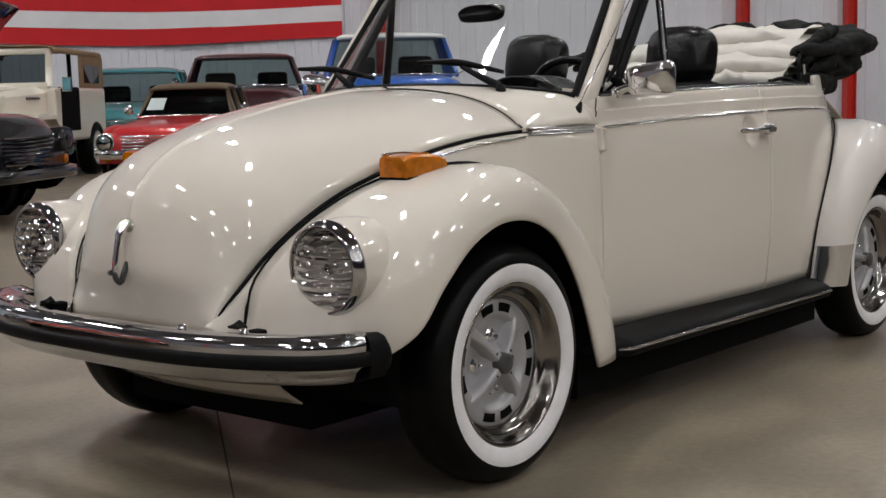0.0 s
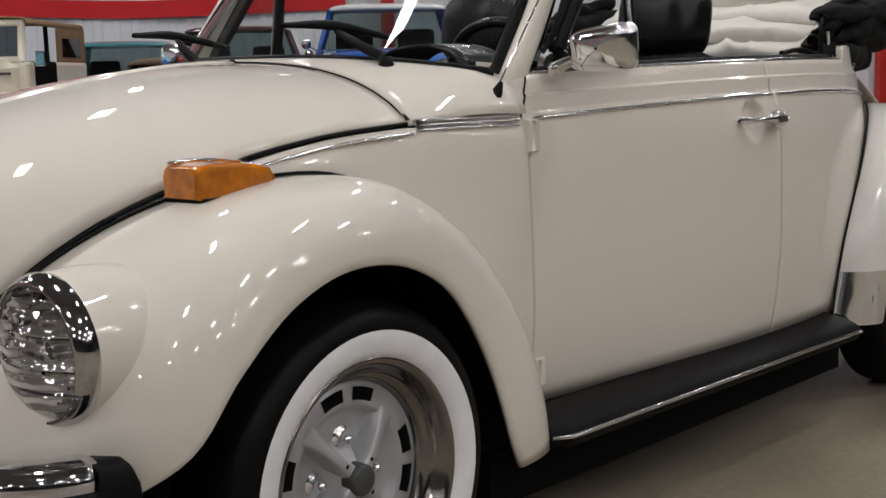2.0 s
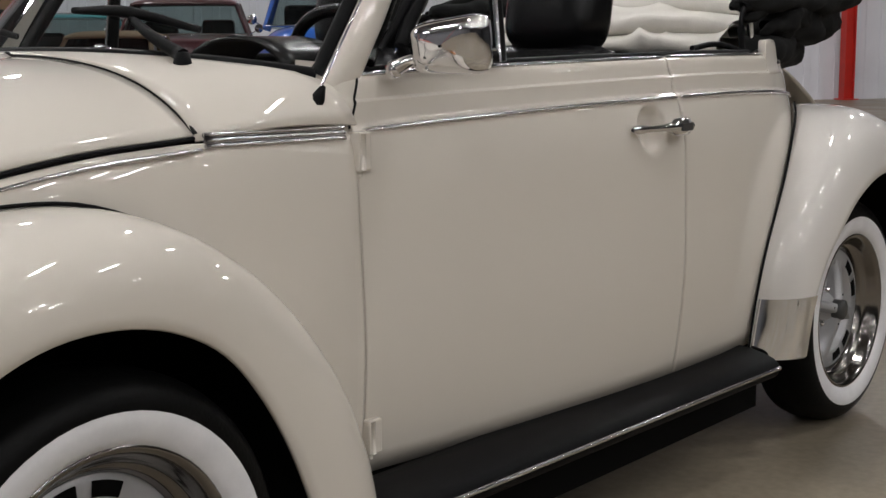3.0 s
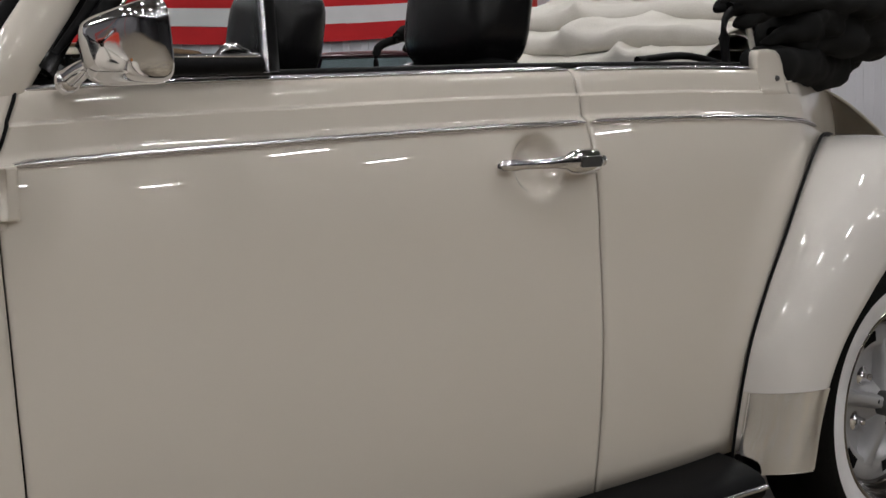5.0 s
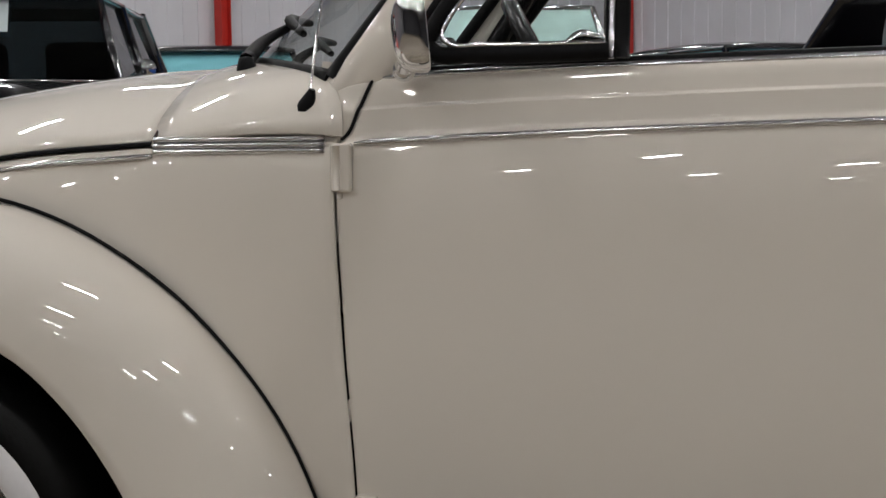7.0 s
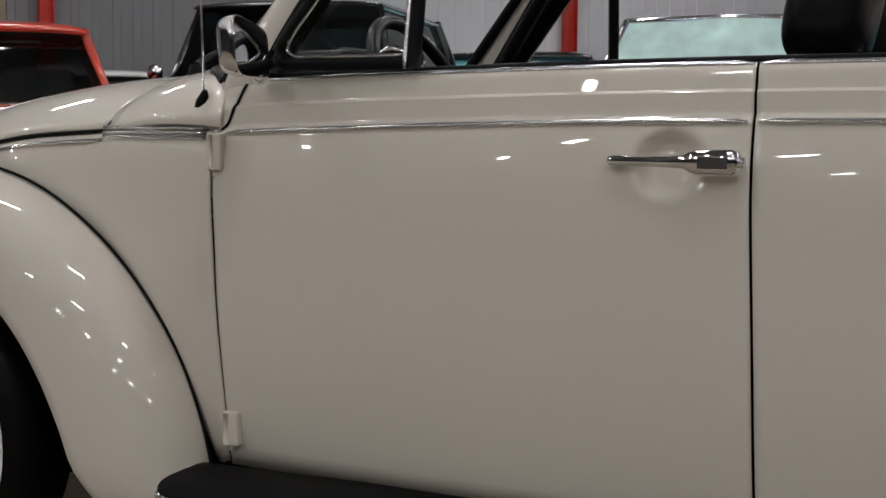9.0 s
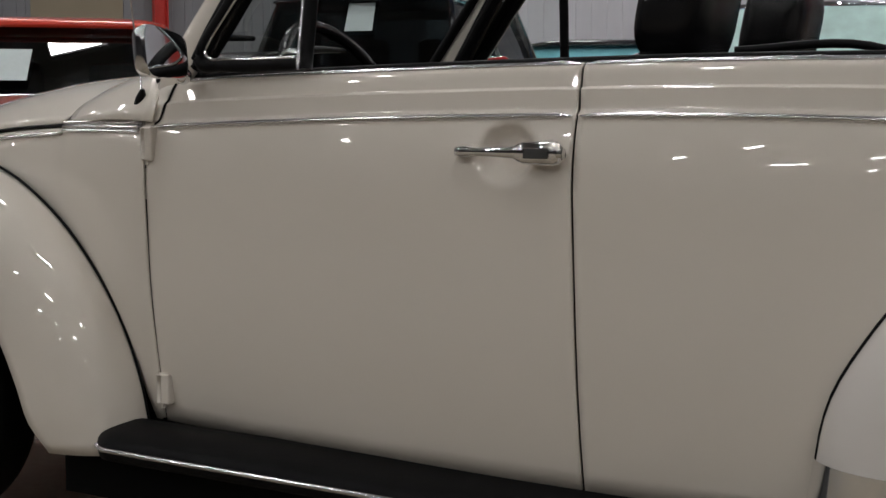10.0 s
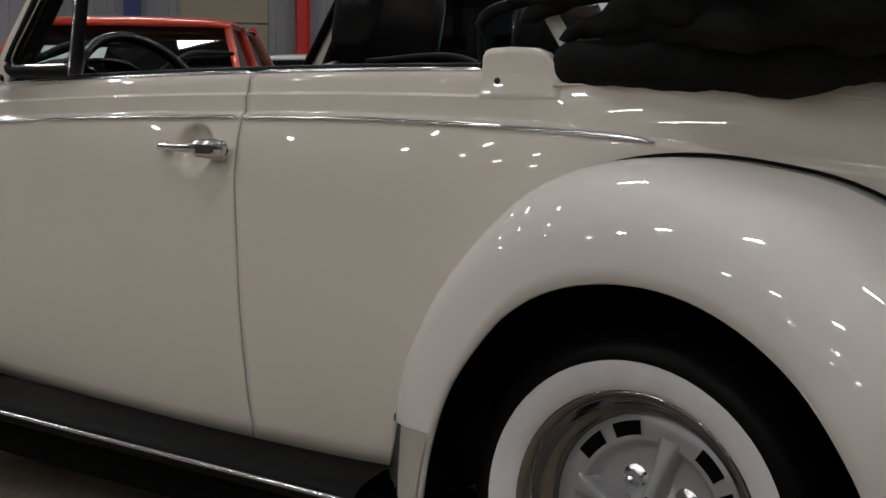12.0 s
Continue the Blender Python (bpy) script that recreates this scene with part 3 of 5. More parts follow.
box("shading_front_pan", (-0.36, -0.36, 0.16), (0.42, 0.36, 0.30), DARK, X0)
box("shading_rear_pan", (2.0, -0.5, 0.17), (2.95, 0.5, 0.28), DARK, X0)
tube("front_axle", [(0.0, -0.6, 0.28), (0.02, -0.3, 0.24), (0.02, 0.3, 0.24), (0.0, 0.6, 0.28)], 0.035, DARK, X0, n=12)
tube("exhaust_stub", [(2.0, -0.48, 0.235), (2.08, -0.52, 0.225)], 0.02, CHROME, X0)

# running boards, drawn in at the front
def board_reach(x):
    return 1 - 0.3 * max(0, (0.60 - x) / 0.05) ** 2


for side in (-1, 1):
    P = []
    for x in np.linspace(0.555, 1.93, 60):
        row = []
        flare = 1 + 0.16 * (x - 0.6) / 1.3
        for y, z in ((0.60, 0.24), (0.60, 0.292), (0.62, 0.293), (0.65, 0.289), (0.68, 0.281), (0.70, 0.273), (0.711, 0.264), (0.715, 0.255), (0.715, 0.245), (0.712, 0.235), (0.705, 0.226), (0.69, 0.226),
                     (0.685, 0.238)):
            y = 0.60 + (y - 0.60) * flare
            row.append((x, side * (0.60 + (y - 0.60) * board_reach(x)), z))
        P.append(row)
    rb = sheet("running_board", P, RUBBER, X0, "black rubber running board", flip=side > 0)
    tube("chrome_strip", [(x, side * (0.60 + 0.1165 * (1 + 0.16 * (x - 0.6) / 1.3) * board_reach(x)), 0.251) for x in np.linspace(0.557, 1.928, 40)], 0.005, SATIN, rb, seg=8)


# ---- brightwork, lamps and fittings of the convertible ----
def along_side(xs, k, out):
    return [side_point(x, k) + np.array([0, -out, 0]) for x in xs]


def strip(name, xa, xb, k, half, out, sg):
    """Half-round bright moulding along the body side, tapered at both ends."""
    rows = []
    for x in np.linspace(xa, xb, 150):
        p = side_point(x, k)
        e = min(1, 0.35 + min(x - xa, xb - x) / 0.03)
        rows.append([(p[0], sg * (p[1] + 0.004 - (out + 0.004) * np.sin(q) ** 0.7), p[2] - half * e * np.cos(q)) for q in np.linspace(0, np.pi, 9)])
    return sheet(name, rows, SATIN, X0, flip=sg < 0)


for mir in (False, True):
    sg = -1 if mir else 1

    def flip(p):
        return [(q[0], q[1] * sg, q[2]) for q in p]

    for xa, xb in ((0.640, 1.563), (1.578, 2.385)):
        strip("side_moulding", xa, xb, 1.0, 0.0055, 0.0065, sg)
    for xa, xb in ((0.672, 1.562), (1.576, 2.09)):
        strip("waist_moulding", xa, xb, 1.975, 0.0055, 0.004, sg)
    tube("window_seal", flip([p + np.array([0, 0.016, 0.003]) for p in along_side(np.linspace(0.69, 2.07, 40), 2.0, 0)]), 0.008, RUBBER, X0, seg=8)
    # ribbed bright strip below the windscreen
    for dz in (0.0, 0.0085, 0.017):
        tube("scuttle_strip", flip([(x, -(0.541 + (x - 0.335) * 0.165 - dz * 0.30), 0.876 + dz + 0.002 * (x - 0.335)) for x in np.linspace(0.338, 0.598, 14)]), 0.0042, SATIN, X0,
             seg=8)
    tube("bonnet_side_strip", flip([(x, -(interp(HOOD_Y, x)[0] + 0.013), interp(HOOD_Z, x)[0] - 0.024) for x in np.linspace(-0.2, 0.335, 30)]), [0.002, 0.0035, 0.0042], SATIN, X0,
         seg=8)

    # hinges
    for (xa, xb, za, zb, yy) in ((0.609, 0.639, 0.819, 0.886, 0.590), (0.632, 0.665, 0.325, 0.388, 0.581)):
        hg = box("hinge", (xa, sg * -yy - 0.016, za), (xb, sg * -yy + 0.016, zb), IVORY, X0, bevel=0.004)
        tube("hinge_pin", [((xa + xb) / 2 - 0.004, sg * -(yy + 0.004), za - 0.009), ((xa + xb) / 2 - 0.004, sg * -(yy + 0.004), za + 0.01)], 0.005, IVORY, hg)
        tube("hinge_knuckle", [(xa + 0.009, sg * -(yy + 0.0145), za + 0.003), (xa + 0.009, sg * -(yy + 0.0145), zb - 0.003)], 0.0055, IVORY, hg)

    # door handle: slim grip that widens into the push-button block
    P = []
    for x, h, o, w in ((1.358, 0.004, 0.012, 0.004), (1.361, 0.008, 0.014, 0.007), (1.372, 0.0095, 0.016, 0.0085), (1.386, 0.0095, 0.019, 0.008), (1.394, 0.0075, 0.023, 0.0055),
                       (1.42, 0.0075, 0.029, 0.005), (1.45, 0.0085, 0.033, 0.0055), (1.478, 0.0105, 0.034, 0.007), (1.488, 0.0165, 0.034, 0.011), (1.497, 0.0190, 0.033, 0.014),
                       (1.525, 0.0200, 0.031, 0.0155), (1.548, 0.0200, 0.029, 0.0145), (1.557, 0.0175, 0.027, 0.011), (1.560, 0.011, 0.026, 0.006)):
        base = -0.655 - o * 0.9
        P.append([(x, sg * (base - w * np.cos(q) * abs(np.cos(q)) ** -0.1), 0.851 + h * np.sin(q) * (abs(np.sin(q)) + 1e-6) ** -0.15) for q in np.linspace(0, 2 * np.pi, 16, endpoint=False) + 0.01])
    hd = sheet("door_handle", P, CHROME, X0, "chrome door handle", wrap_v=True, flip=mir)
    tube("handle_foot", [(1.38, sg * -0.63, 0.85), (1.38, sg * -0.675, 0.85)], 0.008, CHROME, hd)
    tube("handle_foot", [(1.535, sg * -0.63, 0.85), (1.535, sg * -0.685, 0.85)], 0.013, CHROME, hd)
    # Graphite plate stands in for the dark reflection on the handle block.
    box("grip_dark_reflection", (1.501, sg * -0.7000 - 0.0015, 0.8425), (1.545, sg * -0.7000 + 0.0015, 0.8595), GRAPHITE, hd, "dark reflection on the handle block, as a plate", bevel=0.0015)
    tube("push_button", [(1.556, sg * -0.684, 0.851), (1.566, sg * -0.684, 0.851)], 0.009, CHROME, hd)

    # running-board end plate on the rear wing
    rb0, ra0 = path(RBEAD, 56), path(RARCH, 56)
    P = []
    for j in range(1, 22):
        f = j / 21 * np.pi / 2
        pw = 0.75 + 0.42 * (1 - np.arange(18) / 56 / 0.45)
        c, q = np.cos(f) ** pw, np.sin(f) ** pw
        line = np.stack([ra0[:18, 0] + (rb0[:18, 0] - ra0[:18, 0]) * c - 0.004, rb0[:18, 1] + (ra0[:18, 1] - rb0[:18, 1]) * q - 0.005, ra0[:18, 2] + (rb0[:18, 2] - ra0[:18, 2]) * c], -1)
        P.append([(np.interp(z, line[:, 2], line[:, 0]), sg * np.interp(z, line[:, 2], line[:, 1]), z) for z in np.linspace(0.255, 0.405, 8)])
    sheet("stone_guard", P, CHROME, X0, "polished metal stone guard", solid=0.0, flip=not mir)

    # headlamp: bezel, reflector, ribbed glass
    hl = new("headlamp")
    hl.parent = X0
    hl.matrix_basis = pose(-0.492, -0.575 * sg, 0.601, 0, -3, 0)
    lathe("bucket", [(0.07, 0.24), (0.101, 0.14), (0.1125, 0.06), (0.112, 0.006)], IVORY, hl, axis="x", n=12)
    lathe("bezel", [(0.112, 0.008), (0.1145, -0.002), (0.1125, -0.013), (0.108, -0.022), (0.103, -0.0275), (0.0995, -0.0275), (0.0972, -0.022), (0.0965, -0.008)], BEZEL, hl, "chrome bezel", axis="x", n=24)
    P = []
    for q in np.linspace(0, 2 * np.pi, 22, endpoint=False):
        P.append([])
        for i, (r, o) in enumerate([(0.098, -0.012), (0.090, 0.012), (0.078, 0.032), (0.062, 0.048), (0.044, 0.060), (0.024, 0.067), (0.004, 0.070)]):
            P[-1].append((o + 0.011 * math.sin(7 * q + 2.1 * i) * (0 < i < 6), r * np.cos(q), r * np.sin(q)))
    sheet("reflector", P, REFLECTOR, hl, "faceted bright lamp reflector", wrap_u=True, smooth=False)
    lathe("lens", [(0.0972, -0.020), (0.085, -0.033), (0.06, -0.044), (0.028, -0.050), (0.0, -0.0515)], LENS, hl, "ribbed clear headlamp glass", axis="x", n=16)
    for zz in (-0.052, -0.018, 0.030):
        w = math.sqrt(0.094**2 - zz**2)
        tube("lens_rib", [(-0.018 - 0.031 * (1 - ((w * u) ** 2 + zz**2) / 0.0094), w * u, zz) for u in np.linspace(-1, 1, 13)], 0.0022, LENS, hl, seg=6)
    tube("bulb_shield", [(0.0, 0, 0.0), (0.06, 0, 0.0)], [0.015, 0.017, 0.012], CHROME, hl, seg=16)

    # indicator on the wing
    lampy = new("indicator")
    lampy.parent = X0

    def section(x, ya, yb, za, zb, r):
        c = []
        for (yy, zz) in ((ya, za), (ya, zb - r), (ya - r, zb), (yb + r, zb), (yb, zb - r), (yb, za)):
            c.append((x, yy * sg, zz))
        return c
    secs = [section(-0.228, -0.478, -0.565, 0.792, 0.842, 0.012), section(-0.222, -0.470, -0.574, 0.790, 0.848, 0.008), section(-0.19, -0.47, -0.582, 0.790, 0.853, 0.007),
            section(-0.13, -0.485, -0.588, 0.792, 0.852, 0.007), section(-0.08, -0.505, -0.585, 0.796, 0.846, 0.007), section(-0.045, -0.525, -0.578, 0.800, 0.838, 0.006),
            section(-0.034, -0.535, -0.570, 0.803, 0.826, 0.006)]
    v = [(-0.115 + (p[0] + 0.115) * 0.84, sg * (-0.525 + (sg * p[1] + 0.525) * 0.88), 0.79 + (p[2] - 0.79) * 0.92) for c in secs for p in c]
    f = sheet_faces(len(secs), 6, flip=mir) + [tuple(range(6)) if mir else tuple(range(6))[::-1]]
    f.append(tuple(range(36, 42))[::-1] if mir else tuple(range(36, 42)))
    obj("amber_lens", v, f, AMBER, lampy, "amber plastic lens", smooth=False, bevel=0.003)
    v2 = [(p[0] * 1.0 - 0.004 * np.sign(p[0] + 0.13), (p[1] - sg * -0.53) * 1.08 + sg * -0.53, 0.772 + 0.02 * (i % 6 in (1, 2, 3, 4)) + 0.008 * (p[0] + 0.22) / 0.19) for i, p in enumerate(v)]
    obj("base", v2, f, RUBBER, lampy, "black gasket", smooth=False)
    tube("lens_rib", [(-0.118, sg * -0.5745, 0.797), (-0.1185, sg * -0.5745, 0.836), (-0.119, sg * -0.566, 0.8475), (-0.119, sg * -0.495, 0.8475)], 0.002, AMBER, lampy, seg=6)
    tube("trim_line", [(-0.205, sg * -0.487, 0.8475), (-0.13, sg * -0.50, 0.849), (-0.06, sg * -0.532, 0.838)], 0.003, CHROME, lampy, n=10)

    # door mirror with rectangular chrome shell
    mr = new("door_mirror")
    mr.parent = X0
    mr.matrix_basis = pose(0.737, sg * -0.690, 1.027, 0, -5, sg * 9)

    def disc(d, sc):
        ring = []
        for q in np.linspace(0, 2 * np.pi, 40, endpoint=False):
            c, n_ = np.sign(np.cos(q)) * abs(np.cos(q)) ** 0.42, np.sign(np.sin(q)) * abs(np.sin(q)) ** 0.42
            lift = (0.86 - 0.20 * c) if n_ > 0 else 1.0
            ring.append((d, sg * 0.074 * sc * c, 0.050 * sc * n_ * lift))
        return ring
    sheet("shell", [disc(0.018, 0.985), disc(0.016, 1.02), disc(0.006, 1.01), disc(-0.006, 0.96), disc(-0.014, 0.88), disc(-0.020, 0.75), disc(-0.024, 0.56), disc(-0.026, 0.34), disc(-0.027, 0.05)],
          CHROME, mr, "chrome mirror shell", wrap_v=True, flip=mir)
    sheet("mirror_glass", [disc(0.0168, 0.985), disc(0.0168, 0.01)], MIRROR, mr, "silvered mirror glass", wrap_v=True, flip=not mir)
    tube("mirror_stem", [(0.712, sg * -0.588, 0.985), (0.72, sg * -0.62, 1.0), (0.733, sg * -0.66, 1.01)], [0.016, 0.011, 0.010], CHROME, X0, n=8, seg=12)
    lathe("mirror_ball", [(0.0, -0.016), (0.012, -0.011), (0.0165, 0.0), (0.012, 0.011), (0.0, 0.016)], CHROME, X0, seg=16, at=(0.712, sg * -0.592, 0.985), n=12)

    # quarter window in its black frame
    pts = [(0.985, -0.553, 1.34), (0.90, -0.562, 1.235), (0.80, -0.573, 1.105), (0.752, -0.578, 1.040), (0.742, -0.580, 1.020), (0.752, -0.582, 1.008), (0.80, -0.585, 1.005), (1.0, -0.592, 1.005)]
    tube("quarter_window_frame", flip(pts), 0.013, RUBBER, X0, n=60, seg=10)
    pts = [(0.978, -0.560, 1.315), (0.90, -0.569, 1.218), (0.81, -0.580, 1.101), (0.769, -0.585, 1.044), (0.763, -0.587, 1.028), (0.775, -0.589, 1.019), (0.82, -0.591, 1.017), (0.985, -0.597, 1.017)]
    tube("quarter_window_trim", flip(pts), 0.0035, CHROME, X0, n=60)
    tube("window_corner_seal", flip([(0.712, -0.560, 1.02), (0.745, -0.566, 1.06), (0.80, -0.560, 1.135), (0.96, -0.545, 1.345)]), [0.005, 0.011, 0.012, 0.012], RUBBER, X0, n=24)
    tube("quarter_window_post", flip([(1.005, -0.594, 0.995), (1.01, -0.572, 1.18), (1.01, -0.553, 1.35)]), 0.0125, RUBBER, X0, n=12)
    tube("quarter_window_trim", flip([(0.993, -0.602, 0.995), (0.998, -0.58, 1.18), (0.998, -0.561, 1.35)]), 0.005, SATIN, X0, n=12)
    lt = tube("quarter_window_latch", flip([(0.93, -0.575, 1.015), (0.95, -0.573, 1.028), (0.985, -0.572, 1.022)]), [0.004, 0.008, 0.004], CHROME, X0, n=8)
    gp = np.array([[(0.715, -0.578, 1.005), (1.0, -0.59, 1.005)], [(0.805, -0.57, 1.12), (1.002, -0.578, 1.12)], [(0.98, -0.556, 1.33), (1.0, -0.556, 1.33)]], float)
    gl = sheet("quarter_window_glass", gp, GLASS, X0, mirror=mir)
    gl.visible_shadow = False

    # windscreen pillar
    P = []
    for (x, y, z, r) in ((0.600, 0.518, 0.90, 0.022), (0.618, 0.527, 0.94, 0.027), (0.650, 0.536, 0.985, 0.030), (0.718, 0.532, 1.08, 0.028), (0.86, 0.512, 1.28, 0.024), (0.95, 0.495, 1.41, 0.024)):
        P.append([(x + r * np.cos(q) * 1.0, sg * -(y + 0.7 * r * np.sin(q)), z - 0.6 * r * np.cos(q)) for q in np.linspace(0, 2 * np.pi, 16, endpoint=False)])
    sheet("windscreen_pillar", P, IVORY, X0, wrap_v=True, flip=mir)
    P = []
    for k in np.linspace(0.97, 2.15, 20):
        x1 = interp(DOOR_F, k)[0] - 0.0042
        y1 = side_point(x1, k)
        P.append([(x1 - 0.085 * u, sg * (y1[1] + 0.004 * (u < 0.01) - 0.002 + 0.05 * u**2), y1[2] + 0.012 * u) for u in (0.0, 0.02, 0.08, 0.2, 0.4, 0.6, 0.8, 1.0)])
    sheet("pillar_base", P, IVORY, X0, flip=mir)
    # Dark strip laid along the shut line to draw the shade in its gap.
    tube("shut_line_shade_strip", flip([side_point(interp(DOOR_F, k)[0] - 0.003, k) + np.array([0, -0.0015, 0]) for k in np.linspace(1.06, 2.0, 24)]), 0.0025, RUBBER, X0, seg=8)
    tube("pillar_lining", flip([(0.70, -0.530, 1.0), (0.775, -0.515, 1.11), (0.90, -0.492, 1.30), (0.97, -0.478, 1.41)]), 0.022, VINYL, X0, n=14)

# windscreen
gl = []
for v in np.linspace(0, 1, 20):
    gl.append([])
    for t in np.linspace(-1, 1, 61):
        b = glass_base(t * 0.98) + np.array([0.008, 0, 0.0])
        top = np.array([0.80 + 0.135 * abs(t) ** 2.2, 0.475 * t, 1.425 - 0.02 * t * t])
        gl[-1].append(b + (top - b) * v)
gl = np.array(gl)
g = sheet("windscreen_glass", gl, GLASS, X0, "clear curved windscreen")
g.visible_shadow = False
ring = np.concatenate([gl[0], gl[1:, -1], gl[-1, ::-1][1:], gl[::-1, 0][1:-1]])
ring = np.concatenate([ring, ring[:1]])
tube("windscreen_seal", ring, 0.013, RUBBER, X0, "black windscreen rubber", seg=8)
tube("windscreen_header", gl[-1] + np.array([0.02, 0, 0.02]), 0.026, VINYL, X0)
tube("interior_mirror_stem", [(0.80, 0, 1.40), (0.82, 0, 1.30)], 0.006, VINYL, X0)
P = [[(0.83 + 0.012 * np.cos(q) * s, 0.0 + 0.095 * s * np.sign(np.sin(q)) * abs(np.sin(q)) ** 0.6, 1.255 + 0.03 * s * np.sign(np.cos(q)) * abs(np.cos(q)) ** 0.6) for q in np.linspace(0, 2 * np.pi, 24, endpoint=False)]
     for s in (0.02, 1.0)] + [[(0.815, 0.09 * np.sin(q), 1.255 + 0.027 * np.cos(q)) for q in np.linspace(0, 2 * np.pi, 24, endpoint=False)]]
sheet("interior_mirror", P, VINYL, X0, "black interior mirror", wrap_v=True)

# wipers
for py, ex_, ez, ly in ((-0.374, -0.205, 1.085, -0.15), (0.16, 0.27, 1.078, 0.25)):
    wp = new("wiper")
    wp.parent = X0
    px = 0.435 if py < 0 else 0.385
    lathe("pivot", [(0.0, 0.02), (0.012, 0.017), (0.016, 0.0), (0.016, -0.02)], RUBBER, wp, axis="z", seg=14, at=(px, py, 1.0))
    tube("arm", [(px, py, 1.012), (px + 0.005, py + (ex_ - py) * 0.5, 1.045), (px + 0.03, ex_, ez - 0.01)], [0.013, 0.010, 0.007], RUBBER, wp, n=12)
    dy = 0.17
    tube("blade", [(px + 0.02 + 0.06, ex_ - 0.12 + (0.0), ez - 0.03), (px + 0.032, ex_, ez), (px + 0.03, ex_ + dy, ez + 0.008)], [0.006, 0.011, 0.006], RUBBER, wp, n=12)
# aerial
tube("aerial_base", [(0.552, -0.540, 0.902), (0.564, -0.550, 0.931), (0.577, -0.557, 0.962)], [0.006, 0.0150, 0.0125, 0.0045], RUBBER, X0, "black aerial base", n=16)
tube("aerial_rod", [(0.572, -0.553, 0.955), (0.69, -0.76, 1.43)], 0.0019, CHROME, X0)
# bonnet handle
hood_pull = lathe("bonnet_handle", [(0.0, 0.0), (0.016, 0.001), (0.018, 0.008), (0.013, 0.014), (0.0, 0.015)], CHROME, X0, "chrome bonnet handle", seg=16, axis="x", at=(-0.622, 0, 0.684), n=12)
tube("grip", [(-0.600, 0, 0.690), (-0.622, 0, 0.692), (-0.640, 0, 0.678), (-0.650, 0, 0.650), (-0.658, 0, 0.62), (-0.664, 0, 0.59), (-0.666, 0, 0.568)], [0.010, 0.012, 0.0115, 0.009, 0.008, 0.0085, 0.007], CHROME, hood_pull,
     n=26, seg=12, flat=1.3)
tube("latch_hook", [(-0.628, 0, 0.595), (-0.640, 0.0, 0.565), (-0.652, 0, 0.545), (-0.664, 0, 0.556), (-0.668, 0, 0.575)], [0.006, 0.008, 0.008, 0.008, 0.006], GRAPHITE, hood_pull, n=14)
tube("latch_button", [(-0.672, 0.004, 0.572), (-0.664, 0.022, 0.570)], [0.007, 0.008], GRAPHITE, hood_pull)


# bumper
def bump_x(y):
    return -0.775 + 0.155 * (abs(y) / 0.68) ** 3.2


bp = new("front_bumper")
bp.parent = X0
half = [(bump_x(y), y) for y in np.linspace(0, 0.64, 14)] + [(-0.607, 0.684), (-0.577, 0.706), (-0.545, 0.718), (-0.518, 0.723)]
plan = path([(x, -y, 0) for x, y in half[::-1]] + [(x, y, 0) for x, y in half[1:]], 91)
run = np.gradient(plan, axis=0)
run /= np.linalg.norm(run, axis=1)[:, None]
inward = np.stack([run[:, 1], -run[:, 0]], -1)


def along_bumper(name, section, material, label, seg=0, rows=slice(None), solid=0.003):
    """Section of (depth behind the face, height) drawn along the bumper's curve."""
    sec = path([(a, 0, b) for a, b in section], seg) if seg else np.array([(a, 0, b) for a, b in section])
    P = [[(p[0] + n_[0] * q[0], p[1] + n_[1] * q[0], q[2]) for q in sec] for p, n_ in zip(plan[rows], inward[rows])]
    return sheet(name, P, material, bp, label, solid=solid)


along_bumper("bar", [(0.105, 0.456), (0.06, 0.466), (0.022, 0.467), (0.008, 0.461), (0.0, 0.448), (-0.001, 0.43), (0.0, 0.405), (0.006, 0.392), (0.026, 0.374), (0.05, 0.352), (0.07, 0.346)], BUMPERCHROME,
             "chrome impact bar", 34)
along_bumper("rubber_strip", [(0.003, 0.430), (-0.006, 0.4275), (-0.0105, 0.420), (-0.0115, 0.412), (-0.0105, 0.403), (-0.006, 0.396), (0.003, 0.3935)], RUBBER, "black rubber strip", 14)
for s in (-1, 1):
    rows = []
    for q in np.linspace(0, 1, 14):
        y = s * (0.725 + 0.008 * np.sin(q * np.pi / 2))
        x = -0.524 + 0.060 * q
        e = 1 - 0.5 * max(0, (q - 0.7) / 0.3) ** 2
        rows.append([(x, y - s * o, 0.408 + (z - 0.408) * e) for o, z in ((0.105, 0.452), (0.022, 0.4655), (0.005, 0.460), (-0.002, 0.448), (-0.006, 0.412), (-0.002, 0.376), (0.006, 0.364), (0.05, 0.352))])
    sheet("end_cap", rows, RUBBER, bp, "black rubber end cap", solid=0.004, flip=s < 0)
    for yy in (0.30, 0.47):
        lathe("bolt", [(0.0, 0.012), (0.011, 0.009), (0.013, 0.0)], CHROME, bp, axis="z", seg=12, at=(bump_x(yy) + 0.06, s * yy, 0.466))
    box("bracket", (-0.70, s * 0.40 - 0.022, 0.38), (-0.50, s * 0.40 + 0.022, 0.452), DARK, bp, bevel=0.008)
    # Black wedge stands in for the shaded gap around the bracket.
    P = [[(-0.600 - 0.02 * v, s * (0.385 + 0.022 * u), 0.460 + 0.015 * (1 - v) * (1 - abs(u)) ** 0.8) for v in (0, 0.5, 1)] for u in np.linspace(-1, 1, 9)]
    sheet("bracket_gap_shade", P, RUBBER, bp, "dark wedge for the shaded gap where the bumper bracket passes", solid=0.006)

# interior
P = []
